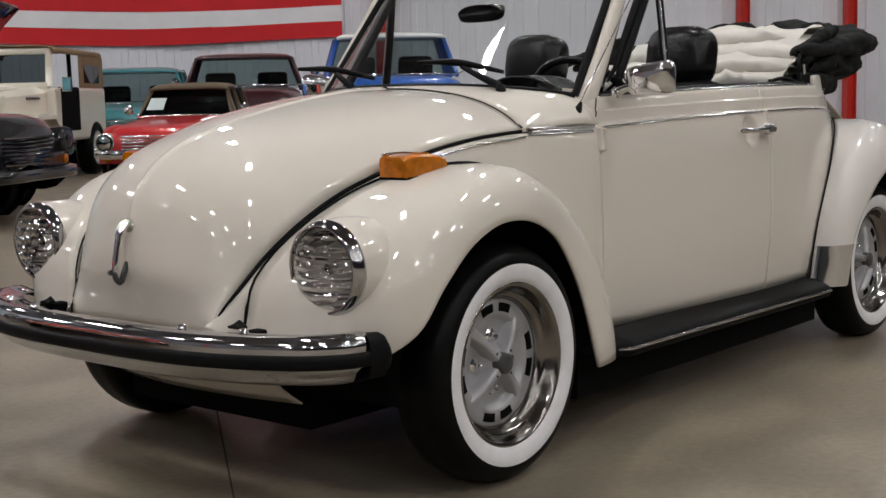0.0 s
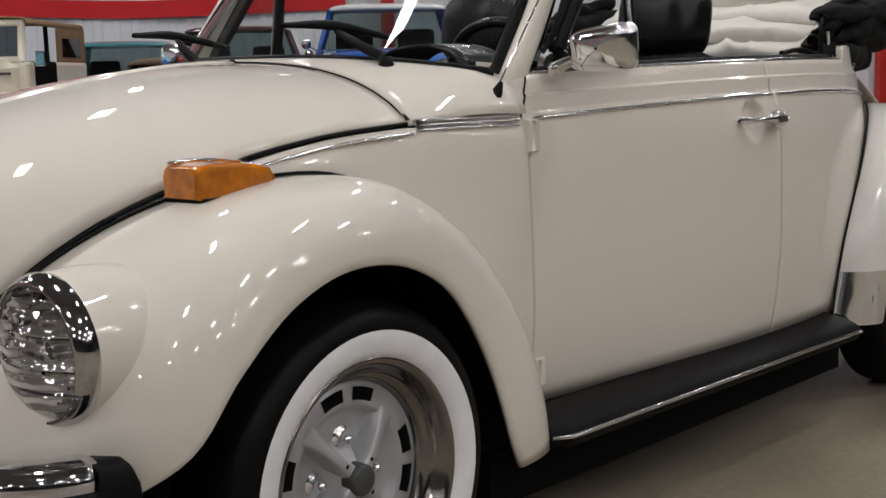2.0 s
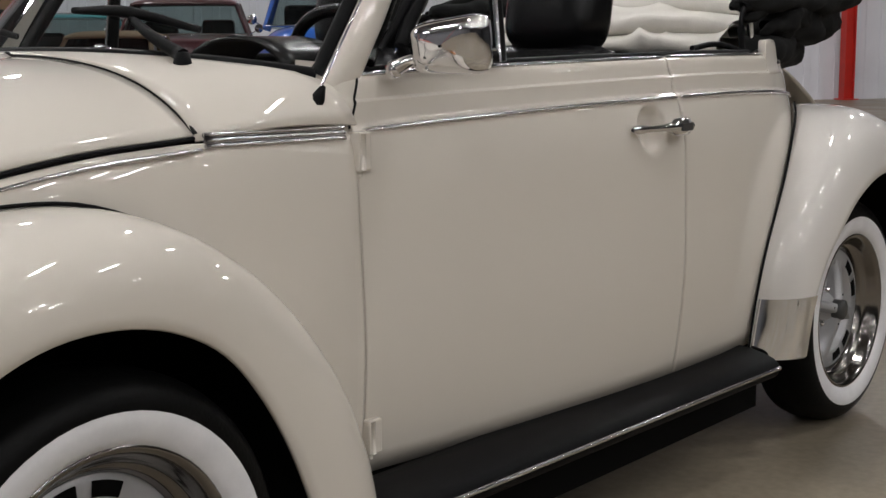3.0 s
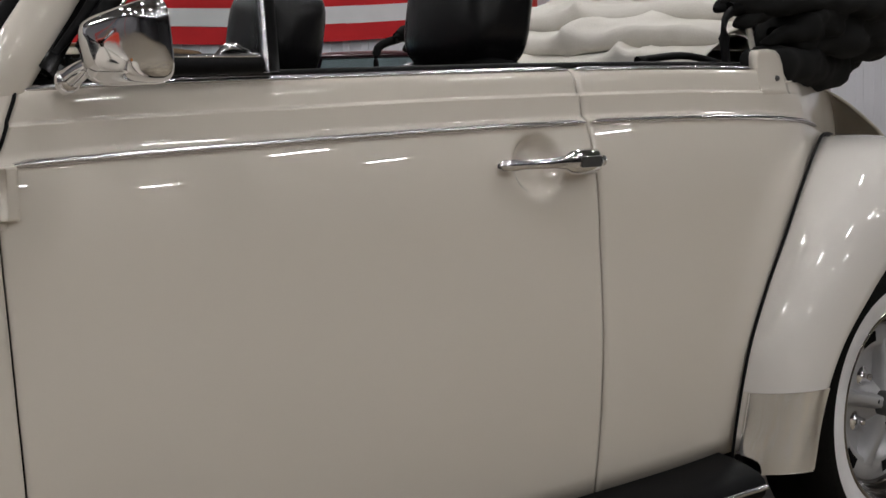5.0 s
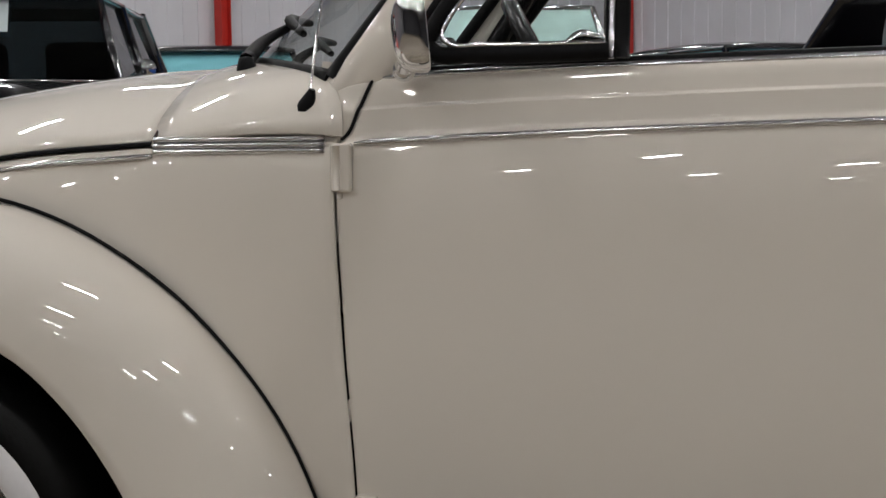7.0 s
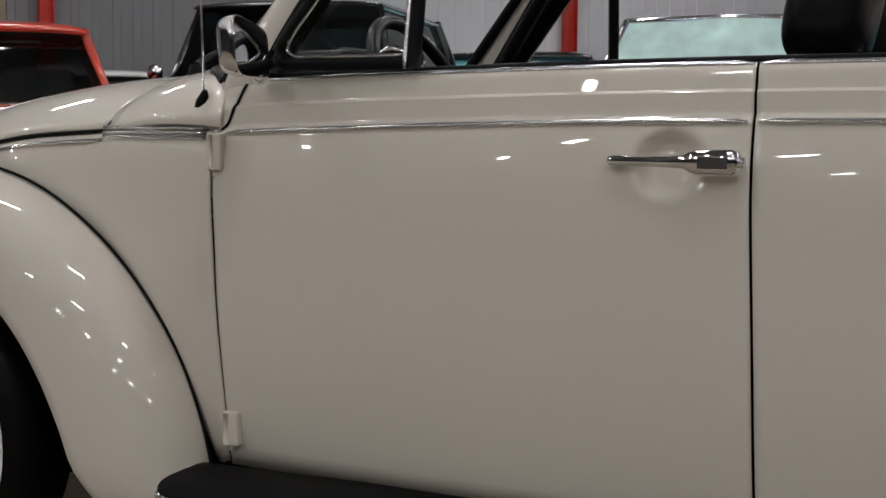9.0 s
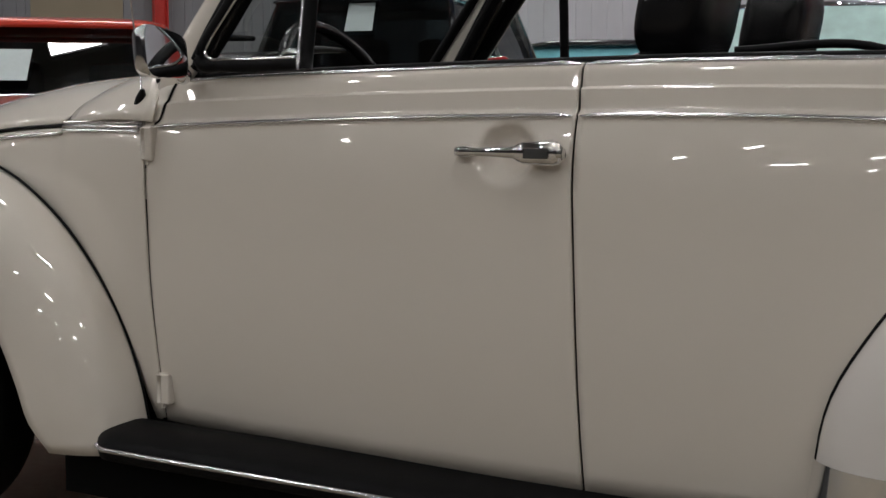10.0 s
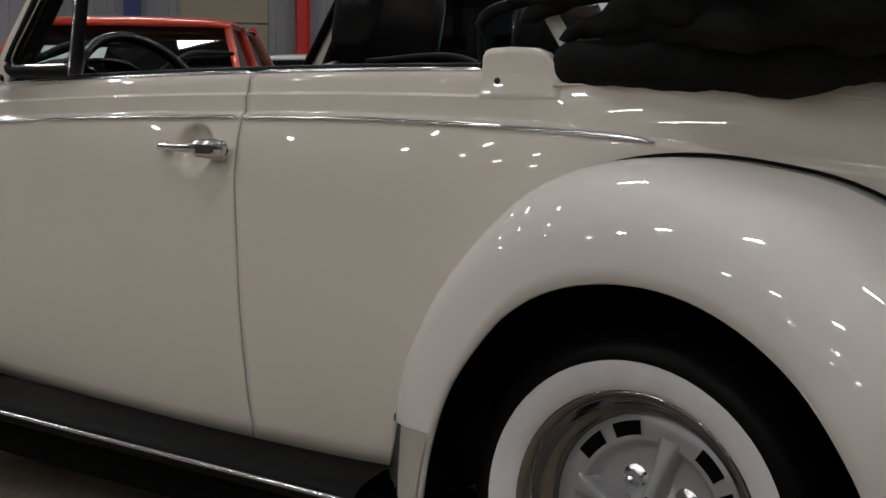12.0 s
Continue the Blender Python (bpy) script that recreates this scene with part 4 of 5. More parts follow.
for y in np.linspace(-0.46, 0.46, 24):
    k = 1 - abs(y / 0.53) ** 4 * 0.6
    x0 = 0.44 + 0.235 * abs(y / 0.53) ** 2.2
    P.append([(x0, y, 0.945), (x0 + 0.05, y, 0.972 + 0.012 * k), (max(0.64, x0 + 0.09), y, 0.992 + 0.014 * k), (0.735, y, 0.988 + 0.010 * k), (0.75, y, 0.955), (0.74, y, 0.82), (0.68, y, 0.70)])
sheet("dashboard", P, VINYL, X0, "padded black dashboard", flip=True)
P = [[(0.60 + 0.15 * u, -0.31 + 0.12 * np.cos(q), 0.985 + 0.05 * np.sin(q)) for q in np.linspace(0, np.pi, 12)] for u in np.linspace(0, 1, 5)]
sheet("instrument_hood", P, VINYL, X0, "black instrument binnacle", solid=0.01)
sw = new("steering_wheel")
sw.parent = X0
sw.matrix_basis = pose(0.93, -0.33, 0.925, 0, 62, 0)
q = np.linspace(0, 2 * np.pi, 49)
tube("rim", np.stack([0.19 * np.cos(q), 0.19 * np.sin(q), 0 * q], -1), 0.013, VINYL, sw, seg=10)
for a in (0.35, np.pi - 0.35, -0.6, np.pi + 0.6):
    tube("spoke", [(0, 0, -0.02), (0.185 * np.sin(a), 0.185 * np.cos(a), 0)], 0.012, VINYL, sw, flat=0.5)
lathe("horn_pad", [(0.0, 0.01), (0.06, 0.005), (0.075, -0.02), (0.04, -0.06), (0.03, -0.2)], VINYL, sw, axis="z", seg=24)


def seat(y):
    st = new("front_seat")
    st.parent = X0
    st.matrix_basis = pose(0, y, 0)

    def pad(name, c, r, tilt, pw=0.5):
        P = []
        for f in np.linspace(-np.pi / 2, np.pi / 2, 18):
            P.append([])
            for q in np.linspace(0, 2 * np.pi, 32, endpoint=False):
                cf, sf = np.cos(f), np.sin(f)
                x = r[0] * np.sign(np.cos(q)) * abs(np.cos(q)) ** pw * cf**pw
                yy = r[1] * np.sign(np.sin(q)) * abs(np.sin(q)) ** pw * cf**pw
                z = r[2] * np.sign(sf) * abs(sf) ** pw
                ct, s_ = np.cos(tilt), np.sin(tilt)
                P[-1].append((c[0] + x * ct + z * s_, yy, c[2] - x * s_ + z * ct))
        sheet(name, P, VINYL, st, wrap_v=True)
    pad("headrest", (1.635, 0, 1.108), (0.072, 0.128, 0.108), 0.18, 0.56)
    pad("backrest", (1.57, 0, 0.76), (0.09, 0.24, 0.27), 0.24, 0.5)
    pad("cushion", (1.28, 0, 0.50), (0.26, 0.25, 0.09), -0.1, 0.5)
    return st


seat(-0.285)
seat(0.36)
box("rear_shelf", (1.75, -0.54, 0.80), (2.2, 0.54, 0.93), VINYL, X0, bevel=0.02)
box("rear_bulkhead", (2.2, -0.48, 0.3), (2.24, 0.48, 0.93), VINYL, X0)


# ---- folded top ----
ft = new("folded_top")
ft.parent = X0


def lump(p, amp, sc, seed=0.0):
    return amp * noise.noise(Vector((p[0] * sc + seed, p[1] * sc - seed, p[2] * sc)))


def roll(name, spine, ry, rz, material, amp, sc, n=40, seg=28, seed=0.0, parent=None, label="", power=0.8, cap=0.06, crease=0.0):
    """Padded roll of cloth along a curve, wrinkled."""
    p = path(spine, n)
    t = np.gradient(p, axis=0)
    t[:, 2] *= 0.3
    t /= np.linalg.norm(t, axis=1)[:, None]
    span = np.linalg.norm(np.diff(p, axis=0), axis=1).sum()
    side = np.cross(t, (0, 0, 1))
    side /= np.linalg.norm(side, axis=1)[:, None]
    P = []
    for i in range(n):
        u = i / (n - 1)
        far = min(u, 1 - u) * span
        e = max(0.06, 1 - (1 - min(1, far / cap)) ** 2) ** 0.5
        a = np.interp(u, np.linspace(0, 1, np.size(ry)), np.atleast_1d(ry)) * e
        b = np.interp(u, np.linspace(0, 1, np.size(rz)), np.atleast_1d(rz)) * e
        row = []
        for q in np.linspace(0, 2 * np.pi, seg, endpoint=False):
            c, s = np.cos(q), np.sin(q)
            o = side[i] * a * np.sign(c) * abs(c) ** power + np.array([0, 0, 1]) * b * np.sign(s) * abs(s) ** power
            v = p[i] + o
            k = 1 + lump(v, amp, sc, seed) + lump(v, amp * 0.5, sc * 2.7, seed + 3)
            if crease:
                w = Vector((v[0] * 3 + seed, v[1] * 2.6 + 2.2 * v[2] - seed, v[2] * 5))
                k -= crease * (1 - min(1, abs(noise.noise(w)) * 5)) ** 2 + 0.6 * crease * (1 - min(1, abs(noise.noise(w * 2.3)) * 4)) ** 2
            row.append(p[i] + o * k)
        P.append(row)
    return sheet(name, P, material, parent, label, wrap_v=True)


roll("lower_roll", [(2.185, -0.525, 1.0), (2.34, -0.475, 1.006), (2.52, -0.395, 1.016), (2.75, -0.29, 1.045), (2.95, 0.0, 1.05), (2.75, 0.29, 1.045), (2.52, 0.395, 1.016), (2.185, 0.525, 1.0)],
     [0.055, 0.082, 0.09, 0.09, 0.09, 0.09, 0.09, 0.082, 0.055], [0.042, 0.057, 0.064, 0.07, 0.07, 0.07, 0.064, 0.057, 0.042], CANVAS, 0.2, 9, n=120, parent=ft,
     label="black canvas roll", cap=0.05, crease=0.12)
roll("upper_canvas", [(2.09, -0.50, 1.125), (2.35, -0.52, 1.135), (2.6, -0.48, 1.15), (2.85, -0.34, 1.17), (2.98, 0.0, 1.18), (2.85, 0.34, 1.17), (2.6, 0.48, 1.15), (2.09, 0.50, 1.125)],
     [0.03, 0.06, 0.1, 0.16, 0.17, 0.16, 0.1, 0.06, 0.03], [0.022, 0.035, 0.06, 0.095, 0.1, 0.095, 0.06, 0.035, 0.022], CANVAS, 0.35, 8, n=120, seed=5, parent=ft, label="black folded canvas top",
     cap=0.08, crease=0.2)
roll("middle_canvas", [(2.27, -0.50, 1.072), (2.6, -0.45, 1.08), (2.85, -0.33, 1.09), (2.96, 0.0, 1.1), (2.85, 0.33, 1.09), (2.6, 0.45, 1.08), (2.27, 0.50, 1.072)],
     [0.06, 0.085, 0.11, 0.12, 0.11, 0.085, 0.06], [0.05, 0.06, 0.06, 0.07, 0.06, 0.06, 0.05], CANVAS, 0.35, 9, n=70, seed=11, parent=ft, label="black canvas fold", cap=0.05, crease=0.2)
def cloth_fold(name, x0, x1, z0, z1, half, thick, seed):
    """Flat fold of slack cloth lying across the car: broad panels broken by a few sharp creases, with a rolled front edge."""
    P = []
    ny, nx = 90, 30
    for i in range(ny):
        v = -1 + 2 * i / (ny - 1)
        y = half * v
        droop = 0.5 * thick * max(0, abs(v) - 0.75) / 0.25
        sway = 0.030 * noise.noise(Vector((y * 2.3 + seed, seed, 0.0)))
        row = []
        for j in range(nx):
            q = 2 * np.pi * j / nx
            c, n_ = np.cos(q), np.sin(q)
            u = np.sign(c) * abs(c) ** 0.75
            x = (x0 + x1) / 2 + sway + (x1 - x0) / 2 * u * (1 - 0.25 * max(0, abs(v) - 0.8) / 0.2)
            lift = (z1 - z0) * (u + 1) / 2
            t = Vector((x * 2.6 + 1.4 * y + seed, y * 2.7 - 2.2 * x, seed))
            ridge = 1 - min(1, abs(noise.noise(t)) * 3.2)
            fine = 1 - min(1, abs(noise.noise(t * 2.1)) * 3.0)
            body = thick * np.sign(n_) * abs(n_) ** 0.55 * (1 + 0.5 * noise.noise(Vector((y * 3.1, x * 3.0, seed + 4))))
            row.append((x - 0.012 * ridge, y, z0 + lift + body - droop + (0.024 * ridge**3 + 0.009 * fine**3) * (1 if n_ > -0.3 else -0.4)))
        P.append(row)
    return sheet(name, P, LINER, ft, "grey-white crumpled headliner fold", wrap_v=True)


cloth_fold("headliner_fold", 2.11, 2.45, 1.022, 1.05, 0.43, 0.028, 0.7)
cloth_fold("headliner_fold", 2.17, 2.55, 1.072, 1.11, 0.42, 0.030, 3.1)
cloth_fold("headliner_fold", 2.28, 2.70, 1.128, 1.185, 0.40, 0.036, 5.6)
cloth_fold("headliner_fold", 2.40, 2.74, 1.180, 1.215, 0.36, 0.030, 8.3)
for s in (-1, 1):
    for k, (xa, za, ya, xb, zb, yb, rr) in enumerate(((2.08, 1.115, 0.50, 2.52, 1.215, 0.47, 0.026), (2.12, 1.085, 0.515, 2.48, 1.165, 0.50, 0.03), (2.20, 1.05, 0.52, 2.50, 1.10, 0.50, 0.032))):
        roll("canvas_pleat", [(xa, s * ya, za), ((xa + xb) / 2, s * (ya + 0.012), (za + zb) / 2 + 0.012), (xb, s * yb, zb)], [rr * 0.5, rr, rr * 1.2], [rr * 0.45, rr * 0.9, rr], CANVAS, 0.5, 12, n=50, seg=18,
             seed=k * 1.7 + s, parent=ft, label="black canvas pleat", cap=0.04, crease=0.35)
    # hood irons
    tube("top_iron", [(2.06, s * 0.545, 1.0), (2.06, s * 0.54, 1.09), (2.12, s * 0.52, 1.115)], 0.011, RUBBER, ft, n=10, flat=0.5)
    tube("top_iron", [(2.06, s * 0.545, 1.005), (2.0, s * 0.53, 1.02), (1.80, s * 0.55, 1.015)], 0.007, RUBBER, ft, n=10)
    tube("top_iron", [(2.10, s * 0.52, 1.115), (2.35, s * 0.51, 1.135), (2.6, s * 0.45, 1.15)], 0.013, RUBBER, ft, n=14)
    tube("tension_strap", [(2.20, s * 0.50, 1.045), (2.165, s * 0.51, 1.105)], 0.013, LINER, ft, flat=0.3)
    # painted corner of the body with its press stud
    P = []
    for x, top in ((2.093, 0.998), (2.0935, 1.020), (2.098, 1.030), (2.108, 1.034), (2.14, 1.036), (2.18, 1.034), (2.20, 1.026), (2.215, 1.008), (2.23, 0.985)):
        row = []
        for u in np.r_[np.linspace(0, 0.94, 9), 0.97, 1.0]:
            z = 0.95 + (top - 0.95) * min(1, u / 0.95)
            tz, tp = interp(TRIM_Z, x)[0], interp(TOP_Z, x)[0]
            y = -side_point(x, 1 + min(0.86, (z - tz) / (tp - tz)))[1] + 0.0015 - 0.06 * max(0, z - 0.988)
            row.append((x, s * (y - (0.0 if u < 0.95 else 0.002 if u < 0.98 else 0.02)), z))
        P.append(row)
    sheet("body_corner", P, IVORY, X0, solid=0.010, flip=s > 0)
    lathe("press_stud", [(0.0, -0.005), (0.0045, -0.004), (0.006, 0.0)], GRAPHITE, X0, seg=12, at=(2.134, s * 0.606, 0.979))
tagged(X0)


# ---- parked cars of the collection ----
def paint(name, color, rough=0.28):
    return mat(name, color, rough, coat=0.7, vary=0.03, scale=2, bscale=30)


BLACKP = paint("black_car_paint", (0.004, 0.004, 0.006), 0.2)
REDP = paint("red_car_paint", (0.50, 0.015, 0.02))
CREAMP = paint("cream_car_paint", (0.72, 0.67, 0.57))
MAROONP = paint("maroon_car_paint", (0.032, 0.005, 0.008))
TEALP = paint("teal_car_paint", (0.06, 0.25, 0.28))
BLUEP = paint("blue_car_paint", (0.02, 0.10, 0.40))
WHITEP = paint("white_car_paint", (0.65, 0.65, 0.64))
ORANGER = paint("orange_red_car_paint", (0.55, 0.045, 0.02))
DARKCLOTH = mat("dark_tan_soft_top", (0.11, 0.08, 0.05), 0.85, vary=0.1, scale=6, bump=0.001, bscale=200)
TANCLOTH = mat("tan_soft_top", (0.22, 0.14, 0.075), 0.85, vary=0.1, scale=6, bump=0.001, bscale=200)
PAPER = mat("paper_sheet", (0.50, 0.57, 0.57), 0.7, vary=0.03, scale=30)


def car_wheel(parent, x, y, r, w, rim=CHROME, white=False):
    wh = new("wheel")
    wh.parent = parent
    wh.matrix_basis = pose(x, y, r, 0, 0, 180 if y > 0 else 0)
    lathe("tyre", [(r * 0.62, w * 0.4), (r * 0.75, w * 0.5), (r * 0.97, w * 0.4), (r, 0), (r * 0.97, -w * 0.4), (r * 0.78, -w * 0.5), (r * 0.62, -w * 0.42)], TYRE, wh, n=20, seg=28)
    lathe("rim", [(r * 0.64, -w * 0.42), (r * 0.6, -w * 0.46), (r * 0.5, -w * 0.2), (r * 0.2, -w * 0.25), (0.0, -w * 0.3)], rim, wh, n=12, seg=24)
    if white:
        lathe("whitewall", [(r * 0.82, -w * 0.505), (r * 0.66, -w * 0.47)], WHITEWALL, wh, seg=28)


def parked_car(place, heading, label, category="car", L=4.5, W=1.75, belt=0.92, roof=1.40, hood=(0.98, 0.85), cab=(0.28, 0.42, 0.72, 0.88), nose=0.25, body=REDP, top=None, glass=None,
               wheel_r=0.32, open_top=False, white=False, papers=False, round_lamps=True, tall_wing=0.0, bed=False, bright=None, lid=False, pillar=None, plain=False):
    """Car along +x with its middle at the origin. hood: height at the scuttle and nose over the belt; cab: scuttle, windscreen top, roof end and tail of the glass, as shares from the nose."""
    top, glass, bright = top or body, glass or DARKGLASS, bright or CHROME
    pillar = pillar or top
    c = empty("parked_car" if category == "car" else "parked_" + category, (place[0], place[1], 0), label, category)
    c.rotation_euler = (0, 0, radians(heading))
    # hull
    rows = []
    for u in np.linspace(0, 1, 34):
        x = L / 2 - L * u
        e = min(u / nose, (1 - u) / 0.16, 1)
        wd = W / 2 * (0.72 + 0.28 * max(0, 1 - (1 - e) ** 2.4))
        if u < cab[0]:
            zt = belt * (hood[1] + (hood[0] - hood[1]) * (u / cab[0]) ** 0.6)
        else:
            zt = belt * (hood[0] + (1 - hood[0]) * min(1, (u - cab[0]) / 0.15))
        if u > cab[3]:
            zt = belt * ((0.72 if bed else 0.80) + (0.28 if bed else 0.20) * (1 - ((u - cab[3]) / max(0.02, 1 - cab[3])) ** (0.5 if bed else 2.0)))
        end = min(u / 0.04, (1 - u) / 0.04, 1)
        zt = 0.45 + (zt - 0.45) * (0.6 + 0.4 * end**0.5)
        zb = 0.24 + 0.12 * (1 - end)
        row = []
        for q in np.linspace(0, np.pi, 21):
            cq, sq = np.cos(q), np.sin(q)
            yy = wd * np.sign(cq) * abs(cq) ** 0.35
            row.append((x, yy, zb + (zt - zb) * (sq ** 0.45)))
        rows.append(row)
    rows = [[(r0[0], 0.0, 0.5) for r0 in rows[0]]] + rows + [[(r0[0], 0.0, 0.5) for r0 in rows[-1]]]
    sheet("body", rows, body, c, flip=False)
    sx = [L / 2 - L * v for v in cab]
    wb, wt = W / 2 * 0.90, W / 2 * 0.72
    zs = belt * hood[0] - 0.02
    # glasshouse
    if open_top:
        fr = [(sx[0], -wb, zs), (sx[1], -wt, roof), (sx[1] - 0.02, 0, roof + 0.015), (sx[1], wt, roof), (sx[0], wb, zs)]
        tube("windscreen_frame", [fr[0], fr[1]], 0.022, CHROME, c)
        tube("windscreen_frame", [fr[4], fr[3]], 0.022, CHROME, c)
        tube("windscreen_frame", fr[1:4], 0.02, CHROME, c)
        sheet("windscreen", [[(sx[0], -wb, zs), (sx[0] + 0.06, 0, zs), (sx[0], wb, zs)], [(sx[1], -wt, roof), (sx[1], 0, roof + 0.01), (sx[1], wt, roof)]], glass, c)
        box("seats", (sx[2], -wb * 0.8, belt * 0.6), (sx[1] - 0.5, wb * 0.8, belt + 0.10), VINYL, c, bevel=0.08)
    else:
        lo = [(sx[0], zs), (sx[1] - 0.02, belt - 0.02), (sx[2], belt - 0.02), (sx[3], belt - 0.03)]
        hi = [(sx[1], roof - 0.06), (sx[1] - 0.02, roof - 0.05), (sx[2], roof - 0.05), (sx[2] - 0.05, roof - 0.06)]
        cols = [[(l[0], s * wb, l[1]), (h[0], s * wt, h[1])] for s in (-1, 1) for l, h in zip(lo, hi)]
        cols = [cols[3], cols[2], cols[1], cols[0], cols[4], cols[5], cols[6], cols[7]]
        sheet("glasshouse", cols, glass, c, wrap_u=True, smooth=False)
        P = []
        for u in np.linspace(0, 1, 12):
            x = sx[1] + 0.10 + (sx[2] - 0.12 - sx[1] - 0.10) * u
            dz = 0.06 * (1 - (2 * u - 1) ** 4)
            P.append([(x, (wt + 0.03) * np.sign(np.cos(q)) * abs(np.cos(q)) ** 0.5, roof - 0.075 + (dz + 0.03) * np.sin(q) ** 0.6) for q in np.linspace(0, np.pi, 15)])
        sheet("roof", P, top, c, solid=0.03)
        for s in (-1, 1):
            tube("front_pillar", [(sx[0] - 0.02, s * (wb + 0.005), zs - 0.02), (sx[1], s * (wt + 0.01), roof - 0.06)], 0.028, pillar, c)
            tube("middle_pillar", [((sx[1] + sx[2]) / 2, s * (wb + 0.008), belt - 0.03), ((sx[1] + sx[2]) / 2, s * (wt + 0.01), roof - 0.05)], 0.03, pillar, c)
            tube("rear_pillar", [(sx[3] + 0.05, s * (wb + 0.002), belt - 0.05), (sx[2] - 0.05, s * (wt + 0.005), roof - 0.05)], 0.05, pillar, c)
            tube("gutter", [(sx[1] + 0.02, s * (wt + 0.03), roof - 0.055), (sx[2] - 0.1, s * (wt + 0.03), roof - 0.055)], 0.011, CHROME, c)
        tube("windscreen_trim", [(sx[0] + 0.01, -wb, zs + 0.01), (sx[0] + 0.05, 0, zs + 0.02), (sx[0] + 0.01, wb, zs + 0.01)], 0.012, CHROME, c)
        for s in (-1, 1):
            box("seat_back", (sx[1] - 0.95, s * W * 0.21 - 0.24, belt - 0.1), (sx[1] - 0.78, s * W * 0.21 + 0.24, belt + (roof - belt) * 0.48), VINYL, c, bevel=0.06)
        if papers:
            for k, yy in enumerate(((-0.52, -0.29), (-0.5,), (-0.1,))[papers - 1]):
                p0, p1 = np.array([sx[0], yy, zs]), np.array([sx[1], yy * 0.85, roof - 0.06])
                a, b = p0 + (p1 - p0) * (0.55 if papers == 3 else 0.2), p0 + (p1 - p0) * (0.92 if papers == 3 else 0.62)
                out = np.array([0.03, 0, 0.02])
                sheet("paper", [[a + out, b + out], [a + out + (0, 0.21, 0), b + out + (0, 0.2, 0)]], PAPER, c, "white price sheet", smooth=False)
    # wings over the wheels
    fx, rx = L / 2 - 0.19 * L, -L / 2 + 0.20 * L
    for s in (-1, 1):
        for x in (fx, rx):
            P = []
            for q in np.linspace(-0.05, np.pi + 0.05, 16):
                P.append([(x + (wheel_r + g + tall_wing) * np.cos(q), s * yy, wheel_r + (wheel_r + g + tall_wing) * np.sin(q)) for g, yy in ((0.10, W / 2 - 0.30), (0.095, W / 2 - 0.08), (0.07, W / 2 + 0.01), (0.04, W / 2 + 0.012))])
            sheet("wing", P, body, c, solid=0.012, flip=s > 0)
            # Flat black disc paints the shade of the wheel opening.
            lathe("arch", [(0.0, 0.0), (wheel_r + 0.05, 0.0)], DARK, c, seg=24, at=(x, s * (W / 2 - 0.012), wheel_r))
            car_wheel(c, x, s * (W / 2 - 0.09), wheel_r, 0.19, white=white)
        # lamps
        ly, lz, lx = s * W * 0.36, belt * 0.70, L / 2 - 0.02
        if round_lamps:
            lathe("headlamp", [(0.105, -0.10), (0.11, 0.02), (0.10, 0.05), (0.09, 0.045), (0.06, 0.06), (0.0, 0.065)], bright, c, axis="x", at=(lx, ly, lz), seg=20)
        else:
            box("headlamp", (lx - 0.1, ly - 0.17, lz - 0.07), (lx + 0.03, ly + 0.17, lz + 0.05), bright, c, bevel=0.02)
        lathe("side_lamp", [(0.045, -0.05), (0.045, 0.02), (0.0, 0.035)], BLACKP if plain else AMBER, c, axis="x", at=(lx, ly, lz - 0.17), seg=12)
    for k in range(0 if plain else 7):
        tube("grille_bar", [(L / 2 + 0.01, -W * 0.22, belt * 0.52 + 0.035 * k), (L / 2 + 0.04, 0, belt * 0.52 + 0.035 * k), (L / 2 + 0.01, W * 0.22, belt * 0.52 + 0.035 * k)], 0.010, bright, c, seg=6)
    for xs, d in () if plain else ((L / 2 + 0.06, 1), (-L / 2 - 0.06, -1)):
        tube("bumper", [(xs - d * 0.18, -W * 0.48, 0.42), (xs, -W * 0.38, 0.42), (xs + d * 0.04, 0, 0.42), (xs, W * 0.38, 0.42), (xs - d * 0.18, W * 0.48, 0.42)], 0.05, bright, c, n=16, flat=0.5)
    for s in (-1, 1):
        tube("side_trim", [(L * 0.40, s * (W / 2 + 0.004), belt * 0.68), (-L * 0.42, s * (W / 2 + 0.004), belt * 0.68)], 0.009, CHROME, c, seg=6)
        tube("wing_mirror_stem", [(sx[0] - 0.12, s * wb, zs), (sx[0] - 0.10, s * (wb + 0.13), zs + 0.07)], 0.008, CHROME, c, seg=6)
        lathe("wing_mirror", [(0.0, -0.03), (0.05, -0.02), (0.06, 0.0), (0.0, 0.004)], CHROME, c, axis="x", at=(sx[0] - 0.10, s * (wb + 0.15), zs + 0.09), seg=14)
    if lid:
        P = [[(sx[0] + 0.05 + 0.95 * u, (W / 2 - 0.2) * t, zs + 0.04 + 0.9 * u - 0.05 * t * t) for t in np.linspace(-1, 1, 9)] for u in np.linspace(0, 1, 6)]
        sheet("raised_bonnet", P, body, c, "black bonnet lid standing open", solid=0.03)
    return c


